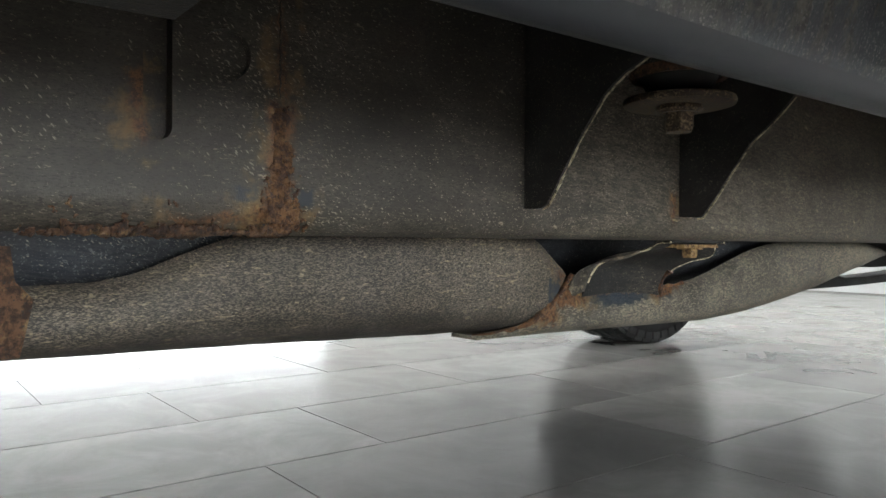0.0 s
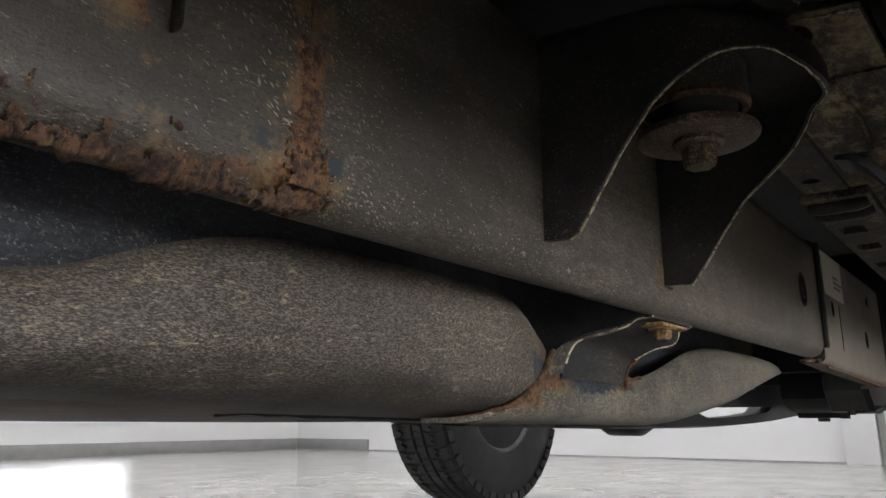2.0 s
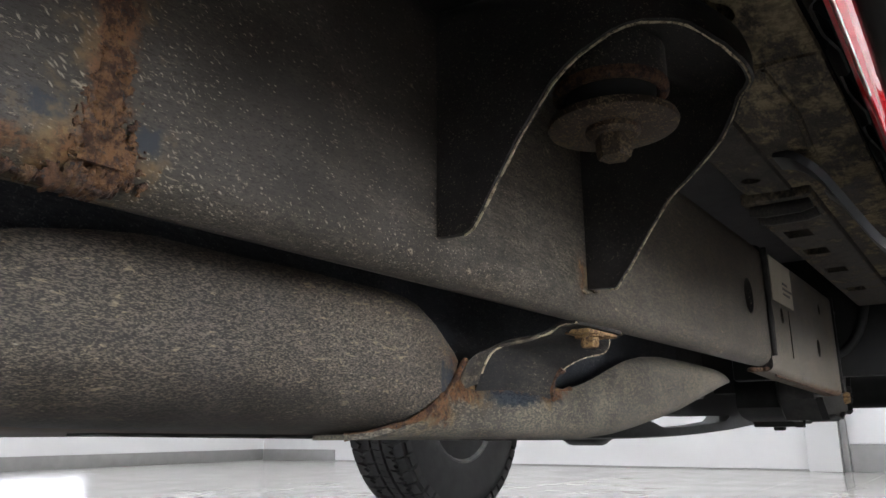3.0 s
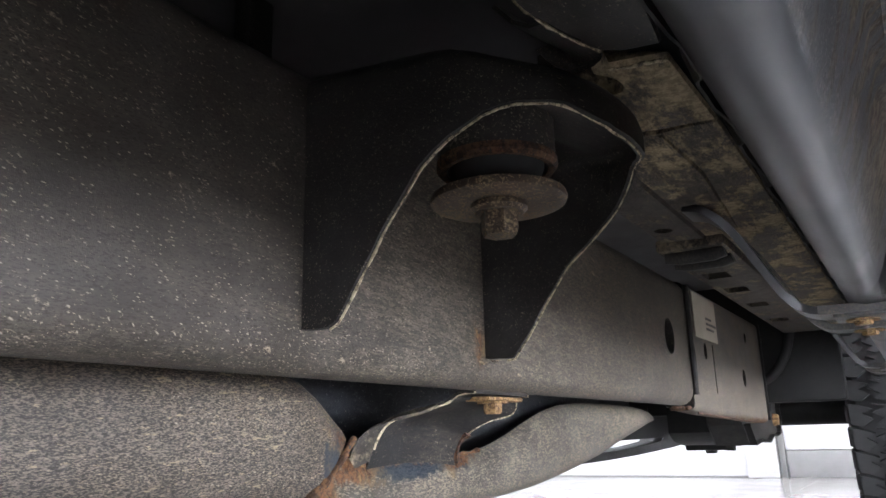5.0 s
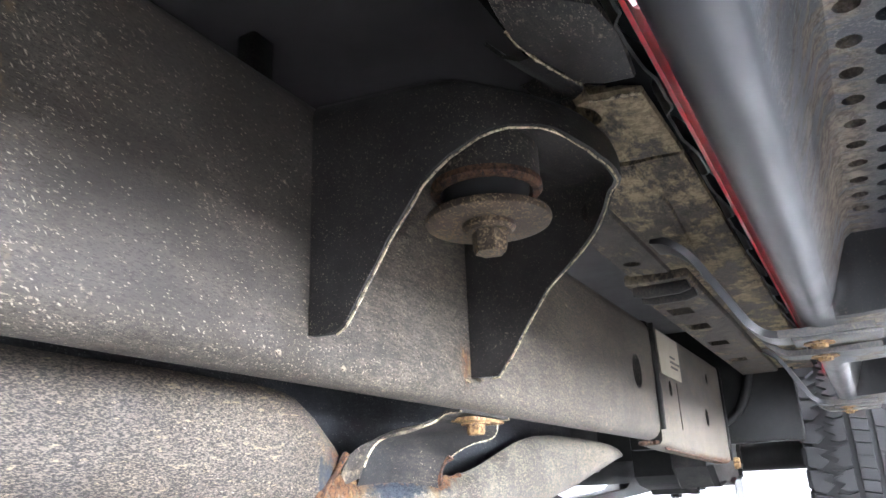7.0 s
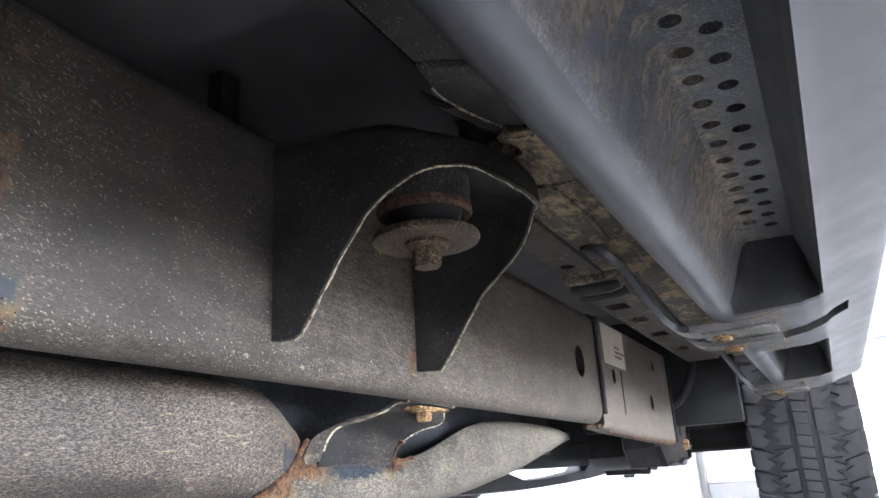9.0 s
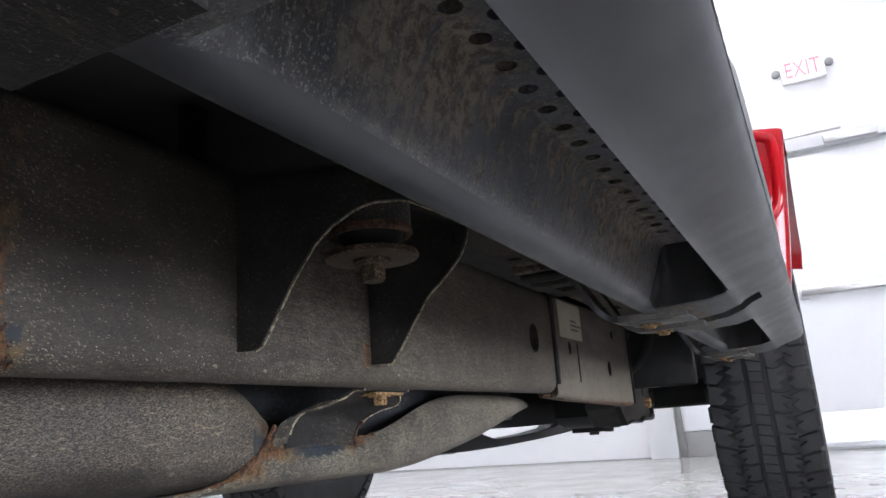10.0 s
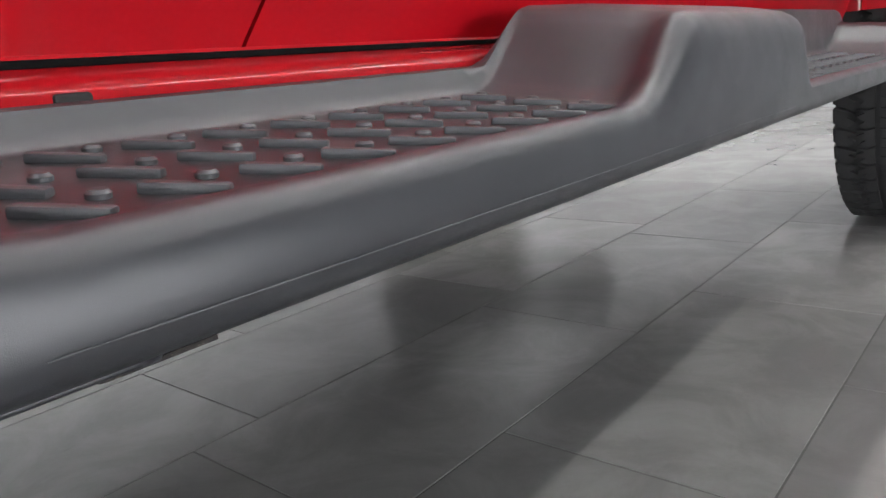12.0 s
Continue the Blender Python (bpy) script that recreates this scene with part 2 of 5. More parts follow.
def dried_mud(name, base, mud, amount):
    """Dark underseal under rubbed smears of dried mud: long wisps, thick scabs and fine splatter."""
    s = Shader(name)
    wide = s.noise(26, 5, 0.65, s.scaled(1.0, 0.7, 1.0, (0, 0, 0.5)))
    wisps = s.noise(130, 7, 0.78, s.scaled(1.6, 0.45, 1.0, (0, 0, 0.6)))
    thick = s.math("ADD", s.math("MULTIPLY", wide, 0.6), s.math("MULTIPLY", wisps, 0.4))
    cover = s.ramp(thick, 0.60 - 0.18 * amount, 0.70 - 0.18 * amount, 0.04, 0.92)
    grit = s.ramp(s.noise(700, 3, 0.7), 0.56, 0.64, 0.0, 0.5)
    ground = s.mix(s.ramp(s.noise(60, 5), 0.35, 0.65), tuple(c * 0.7 for c in base), tuple(c * 1.5 for c in base))
    tone = s.mix(s.ramp(s.noise(210, 5, 0.75), 0.38, 0.62), tuple(c * 0.55 for c in mud), mud)
    col = s.mix(s.math("MAXIMUM", cover, grit), ground, tone)
    s.bump(s.math("ADD", s.noise(500, 4, 0.7), s.math("MULTIPLY", cover, 1.2)), 0.6, 0.001)
    return s.done(col, s.ramp(cover, 0, 1, 0.6, 0.95), spec=0.2)


SILL_MUD = dried_mud("muddy sill underside", (0.030, 0.026, 0.023), (0.38, 0.305, 0.195), 0.80)
SILL_PLATE = dried_mud("dusty sill plate", (0.032, 0.028, 0.025), (0.27, 0.225, 0.16), 0.50)
STRAP = dusty("black strap steel", (0.012, 0.012, 0.0125), (0.24, 0.20, 0.15), 0.12, 0.20, 0.10, dashes=0.10)
UNDERSIDE = dusty("brown skid underside", (0.075, 0.058, 0.050), (0.26, 0.21, 0.175), 0.35, 0.5, 0.2, grit=500)
VOID = plain("floor pan underside", (0.070, 0.066, 0.066), 0.7, wear=0.5)
RUST = rusty("rust")
RUST_DARK = rusty("brown rust", (0.028, 0.015, 0.011), (0.115, 0.058, 0.031))
BOLT_RUST = rusty("rusty fastener", (0.10, 0.055, 0.028), (0.36, 0.23, 0.10))


def cut_edge():
    """Bare plate edge: pale dried dust, broken by dark steel."""
    s = Shader("dusty cut edge")
    col = s.mix(s.ramp(s.noise(330, 5, 0.75), 0.40, 0.56), (0.09, 0.078, 0.06), (0.54, 0.455, 0.31))
    col = s.mix(s.ramp(s.noise(90, 3), 0.4, 0.7, 0.0, 0.5), col, (0.24, 0.185, 0.115))
    s.bump(s.noise(700, 4), 0.7, 0.001)
    return s.done(col, 0.9)


EDGE = cut_edge()
WASHER = dusty("washer steel", (0.034, 0.024, 0.018), (0.36, 0.275, 0.17), 0.25, 0.62, 0.8, 0.4, patches=45, grit=600, long=1.3)
RUBBER = plain("black rubber", (0.012, 0.012, 0.012), 0.75)
TYRE = plain("tyre rubber", (0.024, 0.0236, 0.024), 0.78, grain=250, lift=0.3)
ALLOY = plain("grey alloy", (0.32, 0.32, 0.33), 0.35, 0.9)
STEP = plain("step plastic", (0.0195, 0.0210, 0.0255), 0.40, wear=0.15, grain=2600, lift=0.16, vary=0.04, spec=0.72)
TREAD = plain("worn step tread plastic", (0.060, 0.062, 0.066), 0.42, wear=0.2, grain=900, lift=0.4)


def step_dirt():
    s = Shader("step underside plastic")
    x = s.axis(0)
    grey = s.mix(s.ramp(s.noise(14, 5), 0.35, 0.65), (0.042, 0.046, 0.053), (0.085, 0.090, 0.101))
    wisps = s.noise(55, 4, 0.6, s.scaled(1.0, 2.0, 1.0))
    wide = s.noise(9, 4, 0.6)
    near = s.math("MULTIPLY", s.ramp(x, -0.040, -0.022, 0.15, 1.0), s.ramp(x, -0.012, 0.004, 1.0, 0.12))
    mud = s.math("MULTIPLY", near, s.ramp(s.math("ADD", s.math("MULTIPLY", wisps, 0.6), s.math("MULTIPLY", wide, 0.4)), 0.43, 0.53))
    mud = s.math("MULTIPLY", mud, s.ramp(s.axis(1), 0.09, 0.17, 0.35, 1.0))
    col = s.mix(s.math("MULTIPLY", mud, 0.9), grey, s.mix(s.ramp(s.noise(150, 5, 0.75), 0.4, 0.6), (0.27, 0.232, 0.18), (0.105, 0.085, 0.066)))
    grit = s.ramp(s.noise(620, 3, 0.7), 0.54, 0.64)
    amount = s.ramp(s.noise(24, 5, 0.7), 0.35, 0.65, 0.15, 0.8)
    col = s.mix(s.math("MULTIPLY", grit, amount), col, (0.25, 0.24, 0.225))
    d, _ = s.cells(330)
    col = s.mix(s.ramp(d, 0.08, 0.16, 0.55, 0.0), col, (0.30, 0.28, 0.25))
    s.bump(s.math("ADD", s.noise(500, 4), s.math("MULTIPLY", mud, 0.8)), 0.5, 0.0008)
    return s.done(col, s.ramp(mud, 0, 1, 0.5, 0.9), spec=0.35)


STEP_DIRT = step_dirt()
STEP_WALL = dusty("dusty step wall plastic", (0.030, 0.031, 0.034), (0.20, 0.175, 0.13), 0.30, 0.5, 0.25, 0.1, patches=25, grit=450, slant=0.2, long=3.0)
STEP_RECESS_DARK = dusty("dark step recess", (0.006, 0.006, 0.0065), (0.16, 0.135, 0.1), 0.0, 0.1, 0.12)
ALU = dusty("dusty grey bracket steel", (0.075, 0.076, 0.08), (0.28, 0.25, 0.20), 0.35, 0.35, 0.2, grit=600)
ARM = plain("black bracket paint", (0.02, 0.02, 0.022), 0.35, wear=0.3)
PAPER = plain("aged paper label", (0.40, 0.36, 0.28), 0.8, wear=0.3)
INK = plain("faded print", (0.12, 0.11, 0.1), 0.8)
RED = plain("red car paint", (0.37, 0.0045, 0.0095), 0.5, 0.0, 0.04, 900, 0.0, coat=0.85, spec=0.04, vary=0.02)
GAP_BLACK = plain("black gap fill", (0.006, 0.006, 0.006), 0.9, spec=0.05)
WALL = plain("white wall paint", (0.57, 0.575, 0.588), 0.7, wear=0.02, grain=120, lift=0.1)
DARK_WALL = plain("dark grey wall paint", (0.10, 0.10, 0.105), 0.7, wear=0.05, grain=120, lift=0.1)
SKIRTING = plain("grey skirting vinyl", (0.22, 0.22, 0.22), 0.55, wear=0.2)
DOOR_PAINT = plain("white door paint", (0.63, 0.637, 0.655), 0.5, wear=0.03)
STEEL = plain("brushed steel", (0.5, 0.5, 0.5), 0.35, 0.9, wear=0.2)
SIGN = plain("sign housing plastic", (0.85, 0.85, 0.85), 0.4)
SIGN_RED = glow("lit red letters", (1.0, 0.20, 0.24), 0.75, (0.55, 0.03, 0.04))
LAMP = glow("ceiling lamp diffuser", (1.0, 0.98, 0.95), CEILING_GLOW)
DAYLIGHT = glow("bright daylight outside", (0.93, 0.96, 1.0), WINDOW_GLOW)
FILL_LIGHT = glow("added white fill glow", (0.97, 0.98, 1.0), FILL_GLOW)


def tile_material():
    s = Shader("floor tile")
    geo = s.nodes.new("ShaderNodeNewGeometry").outputs["Position"]
    s.coord = geo
    n = s.noise(5, 7, 0.65, distort=0.6)
    col = s.mix(s.ramp(n, 0.35, 0.68), (0.265, 0.260, 0.253), (0.355, 0.350, 0.341))
    col = s.mix(s.math("MULTIPLY", s.random(), 0.50), col, (0.19, 0.184, 0.178))
    stain = s.ramp(s.noise(14, 5, 0.7, distort=1.2), 0.60, 0.72)
    col = s.mix(s.math("MULTIPLY", stain, 0.12), col, (0.13, 0.125, 0.12))
    return s.done(col, s.ramp(s.noise(4, 3), 0.3, 0.7, 0.17, 0.24), spec=0.60)


TILE = tile_material()
GROUT = plain("grey grout", (0.13, 0.125, 0.12), 0.9, wear=0.3)


# ---- building helpers ----
def empty(name):
    ob = new(name)
    ob.empty_display_size = 0.1
    return ob


def finish(bm, name, material, smooth=40):
    bmesh.ops.recalc_face_normals(bm, faces=bm.faces)
    me = bpy.data.meshes.new(name)
    bm.to_mesh(me)
    bm.free()
    me.materials.append(material)
    for p in me.polygons:
        p.use_smooth = smooth > 0
    if smooth > 0:
        me.set_sharp_from_angle(angle=radians(smooth))
    return me


def part(name, bm, material, parent=None, label="", smooth=40):
    ob = new(name, finish(bm, name, material, smooth))
    if parent:
        ob.parent = parent
    return tagged(ob, label)


def thicken(ob, t, offset=-1.0):
    m = ob.modifiers.new("thickness", "SOLIDIFY")
    m.thickness, m.offset = t, offset
    bpy.context.view_layer.update()
    me = bpy.data.meshes.new_from_object(ob.evaluated_get(bpy.context.evaluated_depsgraph_get()))
    ob.modifiers.clear()
    ob.data = me
    me.set_sharp_from_angle(angle=radians(50))
    return ob


def cut(ob, cutters):
    """Cuts real openings through a mesh and keeps the result as its mesh."""
    for k, c in enumerate(cutters):
        m = ob.modifiers.new("opening", "BOOLEAN")
        m.object, m.solver = c, "EXACT"
    bpy.context.view_layer.update()
    me = bpy.data.meshes.new_from_object(ob.evaluated_get(bpy.context.evaluated_depsgraph_get()))
    ob.modifiers.clear()
    ob.data = me
    for p in me.polygons:
        p.use_smooth = True
    me.set_sharp_from_angle(angle=radians(35))
    for c in cutters:
        bpy.data.objects.remove(c)


def box(x0, x1, y0, y1, z0, z1, bevel=0.0, seg=2, bm=None):
    own = bm is None
    bm = bm or bmesh.new()
    r = bmesh.ops.create_cube(bm, size=1.0, matrix=Matrix.Translation(((x0 + x1) / 2, (y0 + y1) / 2, (z0 + z1) / 2)) @ Matrix.Diagonal((x1 - x0, y1 - y0, z1 - z0, 1)))
    if bevel:
        edges = list({e for v in r["verts"] for e in v.link_edges})
        bmesh.ops.bevel(bm, geom=edges, offset=bevel, segments=seg, affect="EDGES", profile=0.5)
    return bm


def loft(rings, closed=True, caps=True, bm=None):
    bm = bm or bmesh.new()
    rows = [[bm.verts.new(p) for p in ring] for ring in rings]
    for a, b in zip(rows, rows[1:]):
        n = len(a)
        for i in range(n if closed else n - 1):
            j = (i + 1) % n
            bm.faces.new((a[i], a[j], b[j], b[i]))
    if caps and closed:
        bm.faces.new(rows[0][::-1])
        bm.faces.new(rows[-1])
    return bm


def lathe(profile, seg=48, centre=(0, 0, 0), axis="z", bm=None, closed=False):
    """profile: (radius, height) pairs turned round an axis through centre."""
    rings = []
    for r, h in profile:
        ring = []
        for i in range(seg):
            a = 2 * math.pi * i / seg
            p = (r * math.cos(a), r * math.sin(a), h)
            if axis == "x":
                p = (p[2], p[0], p[1])
            elif axis == "y":
                p = (p[0], p[2], p[1])
            ring.append(tuple(c + q for c, q in zip(centre, p)))
        rings.append(ring)
    if closed:
        rings.append(rings[0])
    bm = loft(rings, True, not closed, bm)
    if closed:
        bmesh.ops.remove_doubles(bm, verts=bm.verts, dist=1e-6)
    return bm


def tube(points, r, seg=8, bm=None, wobble=0.0):
    """A round bar along a line of points."""
    pts = [Vector(p) for p in points]
    rings = []
    side = None
    for i, p in enumerate(pts):
        d = (pts[min(i + 1, len(pts) - 1)] - pts[max(i - 1, 0)]).normalized()
        if side is None:
            side = d.cross(Vector((0, 0, 1)) if abs(d.z) < 0.9 else Vector((1, 0, 0))).normalized()
        side = (side - d * side.dot(d)).normalized()
        up = d.cross(side)
        rr = r * (1 + wobble * noise.noise(p * 140))
        rings.append([tuple(p + rr * (math.cos(a) * side + math.sin(a) * up)) for a in (2 * math.pi * k / seg for k in range(seg))])
    return loft(rings, True, True, bm)


def strip(points, width, thick, across=(0, 1, 0), bm=None):
    """A flat bar bent along a line of points; across is its width's direction."""
    pts, w = [Vector(p) for p in points], Vector(across).normalized()
    rings = []
    for i, p in enumerate(pts):
        d = (pts[min(i + 1, len(pts) - 1)] - pts[max(i - 1, 0)]).normalized()
        n = d.cross(w).normalized()
        rings.append([tuple(p + a * w * width / 2 + b * n * thick / 2) for a, b in ((-1, -1), (1, -1), (1, 1), (-1, 1))])
    return loft(rings, True, True, bm)


def smooth_line(points, n=6):
    """Points along a smooth curve through the given ones."""
    pts = [Vector(p) for p in points]
    out = []
    for i in range(len(pts) - 1):
        p0, p1, p2, p3 = pts[max(i - 1, 0)], pts[i], pts[i + 1], pts[min(i + 2, len(pts) - 1)]
        for k in range(n):
            t = k / n
            out.append(0.5 * ((2 * p1) + (p2 - p0) * t + (2 * p0 - 5 * p1 + 4 * p2 - p3) * t * t + (3 * p1 - p0 - 3 * p2 + p3) * t ** 3))
    out.append(pts[-1])
    return out


def rounded(x0, x1, z0, z1, r, y, n=4):
    """A ring of a rounded rectangle in the plane of constant y."""
    ring = []
    for cx, cz, a0 in ((x1 - r, z1 - r, 0), (x0 + r, z1 - r, 90), (x0 + r, z0 + r, 180), (x1 - r, z0 + r, 270)):
        for k in range(n + 1):
            a = radians(a0 + 90 * k / n)
            ring.append((cx + r * math.cos(a), y, cz + r * math.sin(a)))
    return ring


def interp(table, v):
    xs, ys = [a for a, _ in table], [b for _, b in table]
    return float(np.interp(v, xs, ys))


def hexagon(r, z0, z1, centre, chamfer=0.12, bm=None):
    rings = []
    for rr, z in ((r, z1), (r, z0 + (z1 - z0) * 0.25), (r * (1 - chamfer), z0)):
        rings.append([(centre[0] + rr * math.cos(radians(60 * k + 12)), centre[1] + rr * math.sin(radians(60 * k + 12)), z) for k in range(6)])
    return loft(rings, True, True, bm)


# ---- the room ----
X_W, X_E, Y_S, Y_N, TOP = -7.0, 3.6, -7.0, 6.0, 4.2


def structure(ob, label):
    return tagged(ob, label, kind="structure")


wall_north = structure(part("wall_north", box(X_W - 0.2, X_E + 0.2, Y_N, Y_N + 0.2, 0, TOP), WALL, smooth=0), "smooth white painted showroom wall with an exit door")
wall_south = structure(part("wall_south", box(X_W - 0.2, X_E + 0.2, Y_S - 0.2, Y_S, 0, TOP), WALL, smooth=0), "plain white painted wall")
# out of view; dark so that the doors and step reflect little
wall_east = structure(part("wall_east", box(X_E, X_E + 0.2, Y_S, Y_N, 0, TOP), DARK_WALL, smooth=0), "unseen dark grey closing wall with an added glowing opening")
wall_west = structure(part("wall_west", box(X_W - 0.2, X_W, Y_S, Y_N, 0, TOP), WALL, smooth=0), "white painted wall with a long bright window")
ceiling = structure(part("ceiling", box(X_W - 0.2, X_E + 0.2, Y_S - 0.2, Y_N + 0.2, TOP, TOP + 0.1), WALL, smooth=0), "plain white ceiling")

# window in the west wall, rounded corners
W_Y0, W_Y1, W_Z0, W_Z1 = -3.2, 3.95, 0.36, 0.60
ring = rounded(W_Y0, W_Y1, W_Z0, W_Z1, 0.09, 0)
opening = part("opening", loft([[(x, p[0], p[2]) for p in ring] for x in (X_W - 0.3, X_W + 0.1)]), WALL)
cut(wall_west, [opening])
window_1 = structure(empty("window_1"), "long low window full of white daylight")
outer, inner = rounded(W_Y0 - 0.06, W_Y1 + 0.06, W_Z0 - 0.06, W_Z1 + 0.06, 0.12, 0), rounded(W_Y0, W_Y1, W_Z0, W_Z1, 0.09, 0)
part("window_frame", loft([[(X_W, p[0], p[2]) for p in outer], [(X_W + 0.012, p[0], p[2]) for p in outer], [(X_W + 0.012, p[0], p[2]) for p in inner], [(X_W - 0.10, p[0], p[2]) for p in inner]], True, False), DOOR_PAINT, window_1, "white painted frame")
backdrop = structure(part("backdrop", box(X_W - 0.34, X_W - 0.32, W_Y0 - 0.4, W_Y1 + 0.4, W_Z0 - 0.3, W_Z1 + 0.4), DAYLIGHT, smooth=0), "overexposed white glow outside the opening")

# unseen glowing openings, added in the east and south walls as fill light
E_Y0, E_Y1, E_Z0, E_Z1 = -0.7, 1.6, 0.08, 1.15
S_X0, S_X1, S_Z1 = 1.5, 3.4, 3.0
ring = rounded(E_Y0, E_Y1, E_Z0, E_Z1, 0.02, 0)
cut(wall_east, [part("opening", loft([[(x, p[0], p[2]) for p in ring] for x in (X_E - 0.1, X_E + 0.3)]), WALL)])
window_2 = structure(empty("window_2"), "wide low glowing opening added out of view as side light")
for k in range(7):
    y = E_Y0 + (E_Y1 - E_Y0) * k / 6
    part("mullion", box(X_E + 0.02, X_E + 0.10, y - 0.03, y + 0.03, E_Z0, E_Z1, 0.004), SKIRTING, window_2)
structure(part("backdrop", box(X_E + 0.32, X_E + 0.34, E_Y0 - 0.6, E_Y1 + 0.6, E_Z0 - 0.08, E_Z1 + 0.5), FILL_LIGHT, smooth=0), "overexposed white glow outside the opening")
ring = rounded(S_X0, S_X1, E_Z0, S_Z1, 0.02, 0)
cut(wall_south, [part("opening", loft([[(p[0], y, p[2]) for p in ring] for y in (Y_S - 0.3, Y_S + 0.1)]), WALL)])
window_3 = structure(empty("window_3"), "tall glowing opening added out of view to light the fender")
for k in range(5):
    x = S_X0 + (S_X1 - S_X0) * k / 4
    part("mullion", box(x - 0.03, x + 0.03, Y_S - 0.10, Y_S - 0.02, E_Z0, S_Z1, 0.004), SKIRTING, window_3)
structure(part("backdrop", box(S_X0 - 0.6, S_X1 + 0.3, Y_S - 0.34, Y_S - 0.32, E_Z0 - 0.08, S_Z1 + 0.5), FILL_LIGHT, smooth=0), "overexposed white glow outside the opening")

# skirting
structure(part("baseboard", box(X_W, X_W + 0.012, Y_S, Y_N - 0.012, 0.0, 0.12, 0.003), SKIRTING), "grey vinyl skirting along the white wall")
structure(part("baseboard", box(X_W, -5.84, Y_N - 0.012, Y_N, 0.0, 0.12, 0.003), SKIRTING), "grey vinyl skirting along the white wall")
structure(part("trim", box(-5.84, -1.16, Y_N - 0.012, Y_N, 0.0, 0.012, 0.002), SKIRTING), "thin grey joint strip at the foot of the wall")

# white post and glazed side door
structure(part("trim", box(-1.16, -0.95, Y_N - 0.09, Y_N, 0.0, TOP, 0.006), WALL), "white painted square wall post")
door_2 = structure(empty("door_2"), "white side door with a glazed panel and grey sill")
part("door_panel", box(-0.95, -0.12, Y_N - 0.03, Y_N, 0.19, 2.3, 0.004), DOOR_PAINT, door_2)
part("door_frame", box(-0.945, -0.90, Y_N - 0.05, Y_N - 0.032, 0.0, 2.34, 0.004), SKIRTING, door_2, "grey metal frame edge")
part("kick_plate", box(-0.895, -0.12, Y_N - 0.036, Y_N - 0.004, 0.0, 0.185, 0.003), SKIRTING, door_2, "grey kick plate")

# exit door
door_1 = structure(empty("door_1"), "white steel exit door with push bar and closer")
part("door_panel", box(0.02, 1.08, Y_N - 0.035, Y_N, 0.02, 2.16, 0.004), DOOR_PAINT, door_1)
frame_bm = box(-0.06, 0.015, Y_N - 0.06, Y_N, 0, 2.34, 0.004)
box(1.085, 1.16, Y_N - 0.06, Y_N, 0, 2.34, 0.004, bm=frame_bm)
box(-0.06, 1.16, Y_N - 0.075, Y_N - 0.002, 2.20, 2.36, 0.006, bm=frame_bm)
part("door_frame", frame_bm, DOOR_PAINT, door_1)
closer = part("door_closer", box(0.42, 0.78, Y_N - 0.13, Y_N - 0.077, 2.20, 2.27, 0.01), STEEL, door_1, "steel door closer")
part("closer_arm", tube([(0.55, Y_N - 0.11, 2.30), (0.25, Y_N - 0.14, 2.29), (0.12, Y_N - 0.09, 2.30)], 0.012), STEEL, door_1)
push = part("push_bar", box(0.08, 1.0, Y_N - 0.10, Y_N - 0.06, 1.09, 1.15, 0.012), STEEL, door_1, "steel push bar")
for px in (0.10, 0.96):
    part("push_bar_mount", box(px - 0.035, px + 0.035, Y_N - 0.062, Y_N - 0.034, 1.07, 1.17, 0.008), STEEL, push)
part("kick_plate", box(0.06, 1.04, Y_N - 0.039, Y_N - 0.036, 0.05, 0.26), STEEL, door_1, "brushed steel kick plate")

# exit sign over the door
exit_sign = tagged(empty("exit_sign"), "white exit sign with red letters and two lamp heads", "exit sign")
exit_sign.location = (0.385, Y_N, 2.85)
part("housing", box(-0.155, 0.155, -0.05, 0, -0.095, 0.095, 0.012), SIGN, exit_sign)
font = bpy.data.curves.new("exit", "FONT")
font.body, font.size, font.extrude, font.align_x, font.align_y = "EXIT", 0.185, 0.003, "CENTER", "CENTER"
text = new("letters_curve", font)
bpy.context.view_layer.update()
letters = new("letters", bpy.data.meshes.new_from_object(text.evaluated_get(bpy.context.evaluated_depsgraph_get())))
bpy.data.objects.remove(text)
letters.data.materials.clear()
letters.data.materials.append(SIGN_RED)
letters.data.transform(pose(0, -0.053, 0, 90) @ Matrix.Diagonal((0.68, 1.0, 1, 1)))
letters.parent = exit_sign
tagged(letters, "lit red letters")
for sx in (-1, 1):
    part("lamp_head", lathe([(0.012, 0.0), (0.03, 0.008), (0.032, 0.04), (0.0, 0.045)], 20, (sx * 0.19, -0.03, 0.02), "y"), SKIRTING, exit_sign, "grey lamp head")
    part("lamp_arm", tube([(sx * 0.15, -0.02, 0.02), (sx * 0.19, -0.02, 0.02)], 0.008), SKIRTING, exit_sign)

# ceiling lamps; their number and rows are out of view, set to balance the light
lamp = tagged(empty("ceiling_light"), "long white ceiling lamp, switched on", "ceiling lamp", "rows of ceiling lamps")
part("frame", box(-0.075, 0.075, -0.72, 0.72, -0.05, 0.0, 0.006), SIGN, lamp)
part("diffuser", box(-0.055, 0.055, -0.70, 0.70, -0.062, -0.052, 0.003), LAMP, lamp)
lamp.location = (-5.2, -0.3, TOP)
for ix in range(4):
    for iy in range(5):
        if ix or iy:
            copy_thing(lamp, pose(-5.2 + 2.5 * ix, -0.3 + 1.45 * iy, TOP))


# ---- the vehicle ----
car = tagged(empty("off_road_vehicle"), "red off-road vehicle with dusty underbody and black side step", "car")


# frame rail
RX, RZ0, RZ1 = -0.255, 0.372, 0.524


